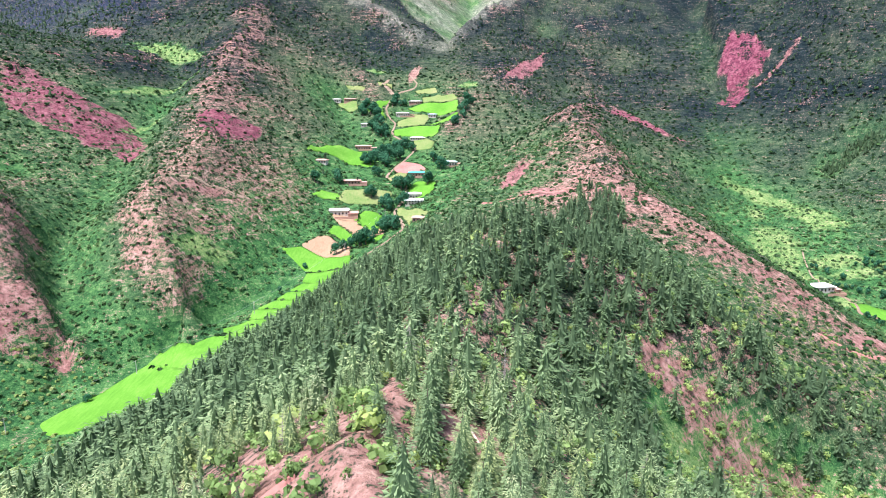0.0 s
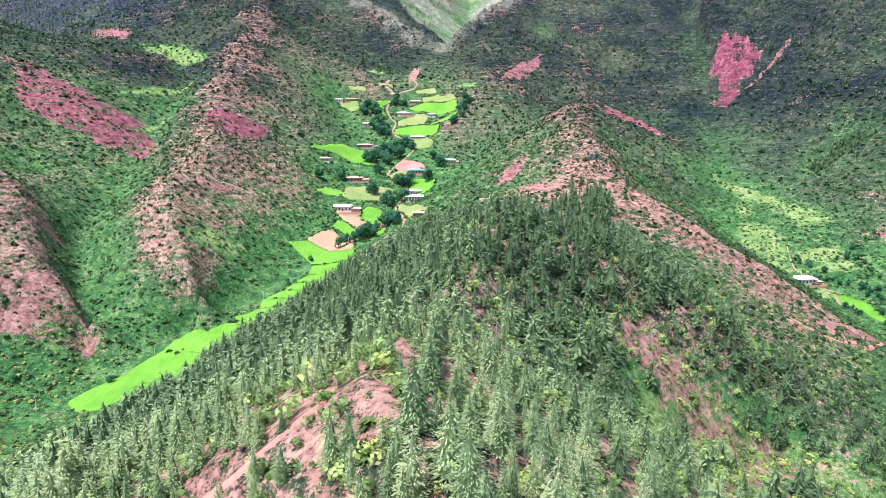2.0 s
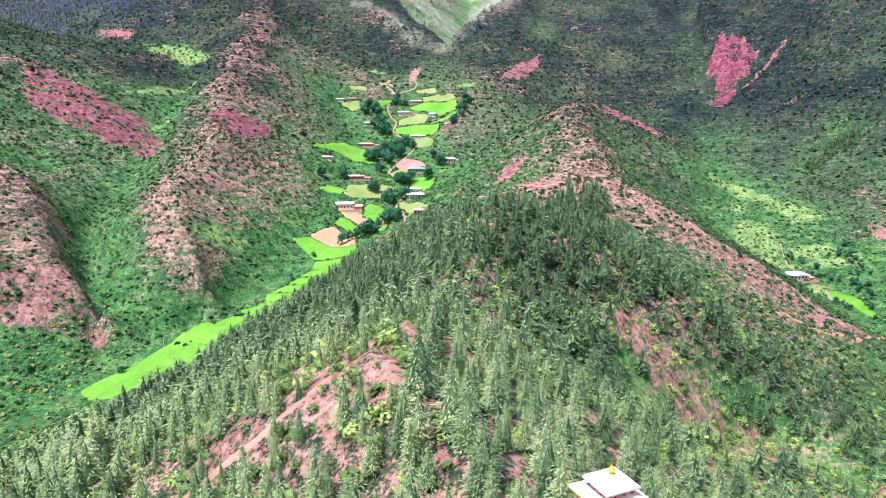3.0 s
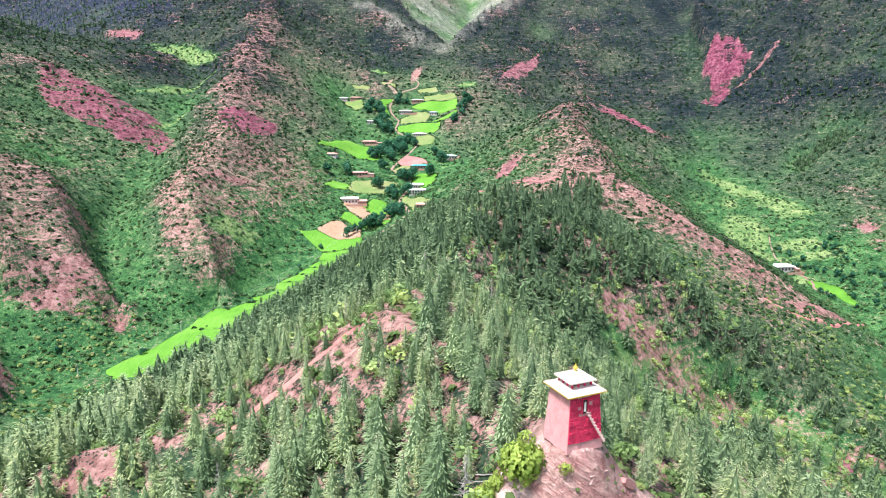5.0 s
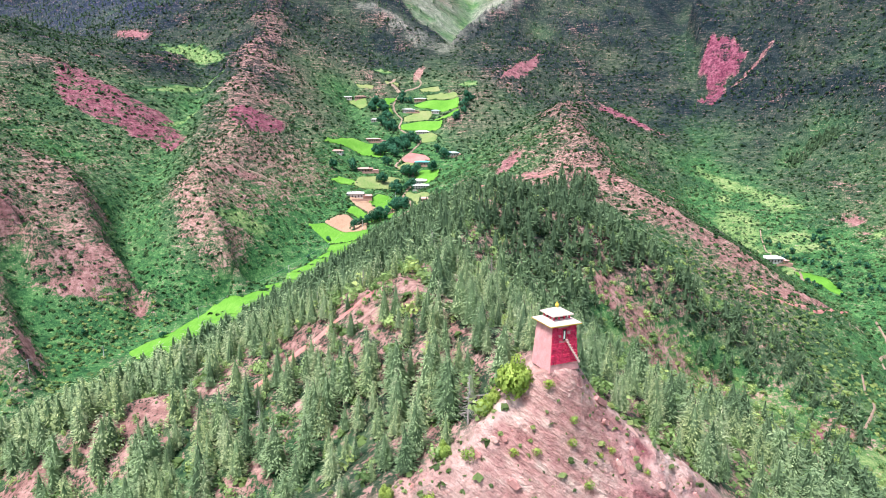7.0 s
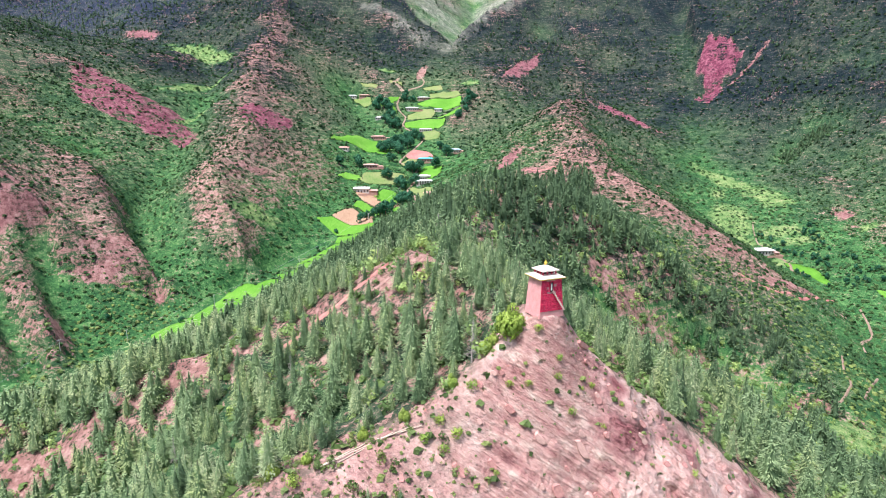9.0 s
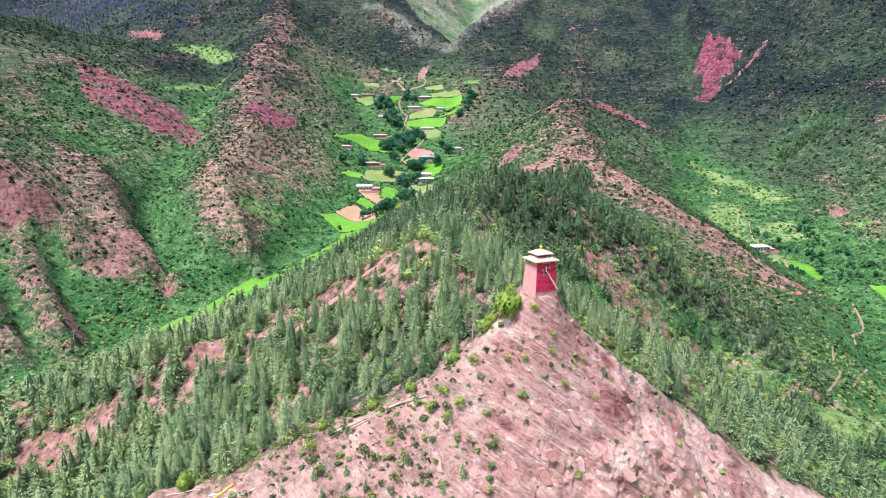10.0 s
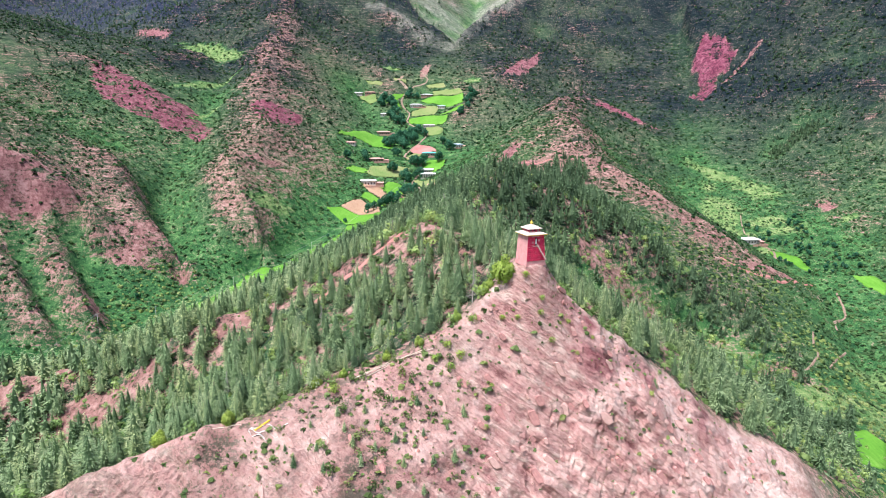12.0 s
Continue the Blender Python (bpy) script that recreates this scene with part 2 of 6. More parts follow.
# ---- the lie of the land: crest lines and valley lines, slopes spanned between them ----
CRESTS_AND_VALLEYS = {
    "main_valley": [(-320, -600, -40), (-310, -150, -20), (-295, 60, -7), (-258, 170, 3), (-216, 235, 11), (-187, 275, 16), (-158, 355, 24),
                    (-108, 435, 41), (-78, 500, 57), (-45, 560, 68), (-25, 610, 79), (-42, 700, 103), (-58, 800, 131),
                    (-52, 860, 152), (-38, 905, 175), (-42, 960, 208), (-25, 1005, 228), (-2, 1060, 246), (8, 1100, 256), (20, 1150, 263), (40, 1300, 300), (60, 1500, 350), (80, 1800, 500)],
    "side_valley": [(180, -600, -50), (190, -100, -30), (215, 100, -10), (250, 230, -4), (290, 330, 3), (316, 452, 16),
                    (312, 540, 42), (310, 640, 66), (325, 740, 98), (340, 830, 125), (374, 912, 165), (420, 1050, 235), (460, 1300, 340)],
    "left_terrace": [(-128, 440, 48), (-112, 500, 64), (-105, 545, 77), (-100, 640, 95), (-94, 762, 118), (-130, 850, 148), (-144, 909, 170)],
    "right_terrace": [(-15, 585, 79), (12, 640, 96), (-2, 720, 111), (-12, 800, 136), (-5, 860, 156)],
    "side_meadow": [(292, 400, 12), (284, 475, 27), (266, 540, 42), (262, 600, 58)],
    "scree_back": [(150, 570, 112), (223, 585, 68), (262, 600, 58)],
    "red_strip": [(226, 966, 175), (260, 890, 150), (296, 829, 127)],
    "meadow_gully": [(-380, 953, 236), (-320, 800, 182), (-278, 600, 124), (-262, 433, 66), (-212, 350, 34), (-187, 300, 18)],
    "cliff_gully": [(-262, 352, 80), (-276, 330, 64), (-260, 300, 42), (-235, 270, 24), (-208, 252, 13)],
    "upper_rib": [(-302, 318, 80), (-272, 296, 63), (-245, 262, 49), (-222, 235, 37), (-210, 218, 30), (-200, 207, 14)],
    "rib_gully": [(-296, 286, 50), (-262, 256, 31), (-232, 230, 16)],
    "lower_rib": [(-314, 292, 74), (-285, 262, 57), (-255, 233, 43), (-235, 215, 31), (-224, 204, 13)],
    "west_gully": [(-330, 260, 40), (-290, 215, 18), (-262, 190, 4)],
    "forest_crest": [(16, 24, 116), (8, 42, 113), (-14, 80, 116), (-8, 110, 112), (2, 150, 108), (12, 200, 111), (20, 243, 117),
                     (45, 300, 104), (78, 370, 102), (115, 454, 114), (130, 560, 138), (133, 690, 162)],
    "high_crest": [(133, 690, 162), (170, 820, 164), (226, 966, 175), (300, 1080, 235), (330, 1250, 340)],
    "red_spur": [(5, 790, 143), (50, 880, 182), (104, 985, 218), (161, 1095, 254), (185, 1250, 330), (230, 1399, 430)],
    "hollow": [(20, 690, 105), (95, 800, 142), (180, 980, 185)],
    "scree_spur": [(115, 454, 114), (150, 410, 96), (207, 365, 57), (268, 345, 22), (288, 335, 6)],
    "wood_spur": [(20, 243, 117), (55, 231, 109), (86, 240, 97), (116, 233, 73), (140, 240, 56), (166, 234, 36), (196, 212, 18), (225, 200, 0)],
    "wood_flank": [(32, 100, 94), (50, 155, 71), (90, 190, 46), (133, 215, 25), (172, 195, 11)],
    "north_spur": [(20, 243, 117), (-18, 300, 95), (-50, 380, 62), (-70, 430, 50)],
    "wood_foot": [(-205, 160, 13), (-165, 205, 17), (-148, 230, 19), (-116, 330, 29), (-86, 400, 40)],
    "red_rib": [(-14, 80, 116), (-34, 79, 105), (-49, 84, 95), (-70, 78, 84), (-86, 75, 80), (-104, 79, 72), (-124, 88, 62), (-143, 84, 60), (-172, 88, 53), (-205, 95, 42), (-235, 105, 22)],
    "rib_foot": [(-34, 63, 96), (-60, 60, 80), (-85, 58, 67), (-119, 58, 50), (-160, 58, 38), (-200, 50, 22)],
    "tower_knoll": [(12.2, 20.6, 115.6), (18.2, 20.4, 115.8), (20.2, 26.0, 116.2), (13.6, 28.0, 115.4)],
    "east_wood": [(24, 48, 104), (43, 55, 92), (72, 86, 71), (102, 107, 47), (130, 109, 31), (165, 122, 10)],
    "bowl": [(2, 36, 108), (-25, 36, 88), (-60, 28, 70), (-110, 22, 46), (-170, 10, 20), (-260, -20, -5)],
    "tower_shoulder": [(16, 24, 116), (2, 16, 105), (-14, 9, 95), (-25, 6, 91), (-47, -3, 84), (-64, -8, 80), (-110, -18, 66), (-160, -30, 40)],
    "east_edge": [(16, 24, 116), (30, 26, 104), (44, 31, 91), (76, 34, 62), (95, 37, 53), (130, 55, 30), (165, 80, 8)],
    "cliff_foot": [(-80, -45, 40), (-40, -40, 45), (-14, -30, 50), (10, -22, 40), (35, -12, 38), (60, 0, 40), (90, 0, 30)],
    "cliff_brow": [(-47, -3, 84), (-16, -12, 76), (7, 3, 84), (23, 5, 68), (26, 8, 78), (47, 19, 80), (56, 26, 73)],
    "south_fall": [(-160, -160, -10), (0, -140, -20), (120, -120, -25)],
    "left_cliff": [(-620, 260, 290), (-430, 300, 185), (-340, 320, 135), (-272, 332, 101), (-258, 322, 84)],
    "ochre_spur": [(-300, 430, 118), (-275, 400, 100), (-250, 363, 85), (-214, 339, 59), (-184, 326, 28)],
    "left_bank": [(-330, 504, 112), (-430, 480, 168), (-600, 450, 262), (-900, 430, 420)],
    "slide_crest": [(-900, 560, 420), (-620, 590, 270), (-520, 610, 228), (-430, 662, 209), (-405, 760, 216), (-380, 953, 238)],
    "slide_face": [(-380, 630, 183), (-325, 611, 160), (-278, 600, 124)],
    "pyramid_spur": [(-330, 1500, 560), (-300, 1200, 390), (-280, 950, 268), (-261, 821, 220), (-235, 700, 185), (-219, 614, 154),
                     (-195, 545, 137), (-200, 445, 110), (-176, 400, 86), (-148, 362, 52), (-138, 346, 30)],
    "north_west": [(-543, 1071, 279), (-600, 1300, 400), (-700, 1700, 600)],
    "far_left": [(-1007, 1627, 364), (-1250, 1500, 470), (-1500, 1400, 620)],
    "west_gap": [(-380, 953, 238), (-480, 960, 245), (-700, 1120, 262), (-1000, 1450, 310)],
    "notch_left": [(-113, 1400, 434), (-89, 1290, 367), (-62, 1230, 328), (-17, 1160, 294), (-2, 1105, 271)],
    "notch_left_up": [(-113, 1400, 434), (-188, 1550, 517), (-325, 1750, 642)],
    "notch_slab": [(-138, 1190, 351), (-85, 1150, 315), (-16, 1085, 258)],
    "notch_right": [(3, 1090, 268), (47, 1150, 312), (87, 1210, 345), (131, 1270, 369), (208, 1400, 435)],
    "tree_spur": [(-300, 1200, 390), (-231, 1080, 283), (-174, 1010, 246), (-124, 960, 221), (-78, 915, 192)],
    "tree_gully": [(-150, 1120, 285), (-112, 1050, 240), (-70, 985, 214)],
    "slide_slope": [(376, 912, 166), (393, 950, 192), (412, 1000, 230), (440, 1150, 380)],
    "east_rib": [(374, 912, 165), (403, 938, 174), (440, 950, 216), (488, 945, 262), (600, 1000, 370), (750, 1100, 520)],
    "east_slope": [(320, 640, 68), (423, 710, 91), (492, 751, 168), (640, 800, 300), (900, 850, 520)],
    "east_bank": [(316, 452, 17), (387, 528, 54), (480, 560, 105), (650, 560, 230), (900, 520, 420)],
    "south_east": [(300, 300, 4), (420, 330, 35), (600, 300, 140), (900, 250, 330)],
    "rim_west": [(-2600, -800, 700), (-1800, 0, 700), (-1500, 800, 650), (-1700, 1800, 800), (-1500, 2500, 900)],
    "rim_north": [(-1500, 2500, 900), (-600, 2300, 900), (150, 2100, 640), (500, 2200, 900), (1500, 2400, 1000)],
    "rim_east": [(2600, -800, 700), (1700, 0, 700), (1400, 900, 750), (1500, 2400, 1000)],
    "south": [(-1500, -900, 300), (-250, -900, -50), (180, -900, -55), (1500, -900, 300)],
}


def lattice(x, y, seed):
    """A pseudo-random number from 0 to 1 at whole-numbered places."""
    h = (x.astype(np.int64) * 374761393 + y.astype(np.int64) * 668265263 + seed * 974634777) & 0xFFFFFFFF
    h = ((h ^ (h >> 13)) * 1274126177) & 0xFFFFFFFF
    h = ((h ^ (h >> 16)) * 2246822519) & 0xFFFFFFFF
    return (h & 0xFFFFFF) / float(0xFFFFFF)


def value_noise(x, y, seed=0):
    x, y = np.asarray(x, float), np.asarray(y, float)
    ix, iy = np.floor(x), np.floor(y)
    u, v = x - ix, y - iy
    u, v = u * u * u * (u * (6 * u - 15) + 10), v * v * v * (v * (6 * v - 15) + 10)
    a, b = lattice(ix, iy, seed), lattice(ix + 1, iy, seed)
    c, d = lattice(ix, iy + 1, seed), lattice(ix + 1, iy + 1, seed)
    return (a + (b - a) * u) * (1 - v) + (c + (d - c) * u) * v


def fbm(x, y, octaves=4, seed=0):
    """Fractal noise round 0, about -1 to 1."""
    total, amp, norm = 0.0, 1.0, 0.0
    for n in range(octaves):
        c, s = math.cos(0.7 * n), math.sin(0.7 * n)
        total = total + amp * (2 * value_noise((c * x - s * y) * 2**n, (s * x + c * y) * 2**n, seed + n) - 1)
        norm, amp = norm + amp, amp * 0.52
    return total / norm


def ridged(x, y, octaves=4, seed=0):
    """Sharp-crested noise, 0 in the gullies to 1 on the crests."""
    total, amp, norm = 0.0, 1.0, 0.0
    for n in range(octaves):
        c, s = math.cos(0.9 * n), math.sin(0.9 * n)
        r = 1 - np.abs(2 * value_noise((c * x - s * y) * 2**n, (s * x + c * y) * 2**n, seed + n) - 1)
        total, norm, amp = total + amp * r * r, norm + amp, amp * 0.5
    return total / norm


def drawn(line, step):
    """Points along a polyline, a step apart."""
    pts = []
    for a, b in zip(line[:-1], line[1:]):
        a, b = np.array(a, float), np.array(b, float)
        n = max(2, int(np.hypot(*(b - a)[:2]) / step))
        pts += [a + (b - a) * k / n for k in range(n + 1)]
    return np.array(pts)


def bilinear(grid, x0, y0, cell, x, y):
    gx = np.clip((np.asarray(x, float) - x0) / cell, 0, grid.shape[1] - 1.001)
    gy = np.clip((np.asarray(y, float) - y0) / cell, 0, grid.shape[0] - 1.001)
    ix, iy = gx.astype(int), gy.astype(int)
    u, v = gx - ix, gy - iy
    return (grid[iy, ix] * (1 - u) + grid[iy, ix + 1] * u) * (1 - v) + (grid[iy + 1, ix] * (1 - u) + grid[iy + 1, ix + 1] * u) * v


def spanned(x0, x1, y0, y1, cell, guess, rounds, rim):
    """A height grid that holds the crest and valley lines and spans taut slopes between them."""
    nx, ny = int((x1 - x0) / cell) + 1, int((y1 - y0) / cell) + 1
    gx, gy = np.meshgrid(x0 + cell * np.arange(nx), y0 + cell * np.arange(ny))
    h = guess(gx, gy)
    fixed, total, count = np.zeros((ny, nx), bool), np.zeros((ny, nx)), np.zeros((ny, nx))
    for line in CRESTS_AND_VALLEYS.values():
        p = drawn(line, cell * 0.4)
        ix, iy = np.rint((p[:, 0] - x0) / cell).astype(int), np.rint((p[:, 1] - y0) / cell).astype(int)
        ok = (ix >= 0) & (ix < nx) & (iy >= 0) & (iy < ny)
        np.add.at(total, (iy[ok], ix[ok]), p[ok, 2])
        np.add.at(count, (iy[ok], ix[ok]), 1)
    fixed = count > 0
    held = np.where(fixed, total / np.maximum(count, 1), h)
    if rim:
        fixed[0], fixed[-1], fixed[:, 0], fixed[:, -1] = True, True, True, True
    h = np.where(fixed, held, h)
    for _ in range(rounds):
        p = np.pad(h, 1, mode="edge")
        h = np.where(fixed, held, (p[:-2, 1:-1] + p[2:, 1:-1] + p[1:-1, :-2] + p[1:-1, 2:]) / 4)
    for _ in range(1):
        p = np.pad(h, 1, mode="edge")
        h = h * 0.5 + (p[:-2, 1:-1] + p[2:, 1:-1] + p[1:-1, :-2] + p[1:-1, 2:]) / 8
    return h


WIDE = (-2800, 2800, -1000, 2600)
wide_grid, wide_cell = None, None
for cell, rounds in ((80, 400), (40, 300), (20, 300), (10, 300), (6, 120)):
    last, last_cell = wide_grid, wide_cell
    wide_grid = spanned(*WIDE, cell, (lambda x, y: np.full(x.shape, 200.0)) if last is None
                        else (lambda x, y: bilinear(last, WIDE[0], WIDE[2], last_cell, x, y)), rounds, False)
    wide_cell = cell
NEAR = (-240, 330, -140, 420)
near_grid = spanned(*NEAR, 2, lambda x, y: bilinear(wide_grid, WIDE[0], WIDE[2], wide_cell, x, y), 260, True)


def away(name, x, y):
    """The distance in plan from a crest or valley line."""
    line, best = CRESTS_AND_VALLEYS[name], np.full(np.shape(x), 1e9)
    for (ax, ay, _), (bx, by, _) in zip(line[:-1], line[1:]):
        t = np.clip(((x - ax) * (bx - ax) + (y - ay) * (by - ay)) / ((bx - ax) ** 2 + (by - ay) ** 2), 0, 1)
        best = np.minimum(best, np.hypot(x - ax - t * (bx - ax), y - ay - t * (by - ay)))
    return best


def smooth(a, b, v):
    t = np.clip((v - a) / (b - a), 0, 1)
    return t * t * (3 - 2 * t)


def spread(x, y):
    """The height of the spanned slopes alone."""
    wide = bilinear(wide_grid, WIDE[0], WIDE[2], wide_cell, x, y)
    near = bilinear(near_grid, NEAR[0], NEAR[2], 2, x, y)
    edge = np.minimum.reduce([x - NEAR[0], NEAR[1] - x, y - NEAR[2], NEAR[3] - y])
    return wide + (near - wide) * smooth(0, 30, edge)


def cliffness(x, y):
    """1 on the bare rock below the tower, 0 elsewhere."""
    south = 1 - smooth(-2, 6, y - np.interp(x, [-110, -64, -25, 2, 16, 44, 76, 130], [-16, -6, 7, 17, 27, 29, 33, 50]))
    return south * smooth(-110, -70, x) * (1 - smooth(85, 120, x)) * smooth(-60, -30, y)


def height(x, y):
    x, y = np.asarray(x, float), np.asarray(y, float)
    z = spread(x, y)
    low = smooth(8, 38, np.minimum.reduce([away("main_valley", x, y), away("side_valley", x, y) * 1.4, away("left_terrace", x, y), away("right_terrace", x, y)]))
    far = smooth(150, 500, np.hypot(x, y - 60))
    near_tower = smooth(4, 14, np.hypot(x - 16, y - 24))
    warp = 14 * fbm(x / 70, y / 70, 2, 3)
    z = z + low * far * (6 * (ridged(x / 95 + 3.1, y / 120, 4, 5) - 0.45) + 5 * (ridged((x + warp) / 42, (y - warp) / 58, 3, 7) - 0.45))
    high = smooth(40, 140, away("notch_right", x, y)) * smooth(40, 140, away("notch_slab", x, y)) * smooth(60, 260, away("main_valley", x, y)) * smooth(850, 1300, y + 0.3 * np.abs(x)) * smooth(90, 220, away("side_valley", x, y))
    z = z + high * (26 * (ridged(x / 210 + 1.7, y / 260 + 4.2, 4, 15) - 0.4) + 10 * (ridged(x / 70, y / 90, 3, 17) - 0.45))
    east = smooth(330, 470, x) * smooth(430, 600, y)
    z = z + low * east * (16 * (ridged(x / 125 + 0.3, y / 150, 4, 19) - 0.45) + 6 * (ridged(x / 36, y / 52, 3, 21) - 0.45))
    z = z + low * (1 - far) * 3.2 * fbm(x / 34, y / 34, 4, 11) * near_tower
    z = z + low * 2.6 * (ridged((x - warp) / 19, (y + warp) / 26, 3, 9) - 0.45) * smooth(60, 160, np.hypot(x - 16, y - 24))
    z = z + low * 0.7 * fbm(x / 7.0, y / 7.0, 3, 23) * near_tower
    rock = cliffness(x, y) * near_tower
    z = z + rock * (1.6 * fbm((x + 0.4 * z) / 14, (z - 0.5 * x) / 30, 3, 37) + 0.5 * fbm(x / 5, y / 5, 3, 39))
    return z
# ---- the ground: one sheet, fine on the ridge and coarser towards the far mountains ----
def steps(*stretches):
    """Places along an axis: (start, end, step at the start, step at the end) for each stretch."""
    out = [stretches[0][0]]
    for a, b, s0, s1 in stretches:
        n = max(1, int(round((b - a) / ((s0 + s1) / 2))))
        w = np.array([s0 + (s1 - s0) * k / max(1, n - 1) for k in range(n)])
        out += list(a + np.cumsum(w) * (b - a) / w.sum())
    return np.array(out)


def inside(poly, x, y):
    """Whether places lie within an outline."""
    poly, hit = np.asarray(poly, float), np.zeros(np.shape(x), bool)
    for (ax, ay), (bx, by) in zip(poly, np.roll(poly, -1, 0)):
        hit ^= ((ay > y) != (by > y)) & (x < (bx - ax) * (y - ay) / (by - ay + 1e-12) + ax)
    return hit


# the outline of the wood on the ridge
WOODED = [(-235, -50), (-64, -5), (-25, 8), (2, 18.5), (12, 31), (24, 33), (46, 34), (76, 38), (100, 42), (150, 70), (185, 130), (190, 200), (178, 240), (120, 256),
          (95, 270), (110, 420), (85, 425), (50, 300), (10, 312), (-35, 385), (-62, 425), (-88, 398), (-118, 330), (-146, 236), (-172, 165), (-225, 130), (-240, 60)]


def blotch(x, y, cx, cy, rx, ry, turn, rag=0.55, seed=3):
    """1 inside a ragged oval patch of ground, falling to 0 outside."""
    c, s = math.cos(radians(turn)), math.sin(radians(turn))
    u, v = ((x - cx) * c + (y - cy) * s) / rx, (-(x - cx) * s + (y - cy) * c) / ry
    r = np.hypot(u, v) + rag * fbm(x / (0.5 * min(rx, ry)), y / (0.5 * min(rx, ry)), 4, seed)
    return 1 - smooth(0.7, 1.15, r)


def relief(x0, x1, y0, y1, cell):
    """How far each place stands above or below the land round it."""
    x, y = np.meshgrid(np.arange(x0, x1, cell), np.arange(y0, y1, cell))
    h = height(x, y)
    b = h
    for _ in range(30):
        p = np.pad(b, 1, mode="edge")
        b = (p[:-2, 1:-1] + p[2:, 1:-1] + p[1:-1, :-2] + p[1:-1, 2:]) / 4
    return h - b


RELIEF = relief(-1100, 1000, -120, 1500, 7)

# bare red slips: centre, half lengths and turn in plan, depth of red
SLIPS = [
    (389, 911, 17, 10, -47, 0.95, 1.00),
    (456, 927, 46, 5, -157, 0.81, 0.50),
    (252, 845, 62, 22, -56, 0.95, 0.90),
    (59, 541, 26, 9, -112, 0.95, 0.50),
    (69, 462, 28, 10, -63, 0.90, 0.40),
    (-218, 332, 32, 15, -5, 0.62, 0.25),
    (-288, 333, 26, 12, 25, 0.66, 0.28),
    (-183, 423, 60, 26, -58, 0.56, 0.10),
    (-180, 477, 27, 4, 50, 0.81, 0.30),
    (-166, 531, 28, 13, 4, 0.50, 0.20),
    (-433, 757, 9, 9, 80, 0.95, 0.70),
    (185, 358, 50, 16, -38, 0.65, 0.30),
    (222, 560, 36, 8, 53, 0.95, 0.20),
    (386, 527, 11, 9, -68, 0.95, 0.40),
    (164, 183, 15, 4, -115, 0.95, 0.70),
    (243, 344, 50, 6, 33, 0.81, 0.25),
    (-13, 92, 24, 8, -84, 0.78, 0.05),
    (-24, 80, 15, 5, -60, 0.78, 0.05),
    (-37, 76, 10, 7, -36, 0.62, 0.20),
    (-60, 90, 14, 6, -67, 0.58, 0.20),
    (-45, 40, 12, 5, 20, 0.58, 0.20),
    (-88, 62, 16, 7, 5, 0.58, 0.20),
    (6, 98, 9, 5, -70, 0.90, 0.20),
    (77, 206, 16, 9, 3, 0.72, 0.25),
    (105, 193, 26, 14, -4, 0.68, 0.20),
    (95, 120, 26, 10, 40, 0.65, 0.20),
    (143, 600, 36, 18, -65, 0.56, 0.40),
    (-271, 411, 14, 12, -15, 0.63, 0.30),
    (-225, 252, 17, 6, -47, 0.81, 0.30),
    (-120, 60, 20, 9, 15, 0.58, 0.20),
    (-42, 965, 30, 7, 80, 0.85, 0.10),
    (-125, 66, 26, 8, 5, 0.9, 0.15),
    (-160, 80, 26, 8, 10, 0.9, 0.15),
    (-76, 76, 18, 6, 5, 0.8, 0.15),
]


# larger scars by their outline in plan, bareness and redness
SCARS = [
    ([(442, 1046), (462, 1008), (464, 967), (449, 945), (434, 952), (403, 897), (386, 886), (380, 903), (404, 947), (402, 990), (416, 1018)], 0.95, 1.0),
    ([(-421, 655), (-416, 675), (-365, 652), (-329, 650), (-300, 650), (-268, 601), (-254, 561), (-289, 575), (-320, 572), (-350, 570), (-375, 575), (-402, 612)], 0.88, 0.85),
    ([(-233, 634), (-225, 640), (-197, 650), (-177, 655), (-175, 622), (-192, 575), (-207, 572)], 0.9, 0.9),
    ([(83, 942), (110, 1000), (158, 1078), (152, 1030), (116, 960)], 0.92, 0.7),
    ([(-552, 1054), (-541, 1070), (-491, 1053), (-477, 1013), (-505, 1021)], 0.9, 0.6),
    ([(-247, 323), (-231, 345), (-214, 350), (-188, 330), (-207, 317), (-232, 305), (-249, 303)], 0.78, 0.3),
    ([(-365, 318), (-340, 334), (-322, 322), (-306, 340), (-289, 348), (-274, 334), (-288, 318), (-305, 304), (-330, 290), (-365, 285)], 0.95, 0.45),
]


# open grassy pastures: centre, half lengths and turn in plan
MEADOWS = [
    (284, 548, 50, 20, 65), (322, 660, 40, 16, -50), (346, 600, 36, 17, -75), (322, 522, 22, 10, 5), (292, 500, 20, 7, -40), (330, 502, 22, 7, 0), (300, 620, 20, 8, 60),
    (296, 462, 10, 7, 20), (384, 486, 9, 7, 0), (136, 248, 16, 9, 35), (-385, 945, 85, 26, -40), (-325, 770, 75, 7, 68), (-290, 660, 40, 5, 75), (35, 926, 16, 9, 30), (-95, 972, 16, 10, 10),
    (-160, 420, 22, 9, 50), (180, 160, 26, 14, 40),
]


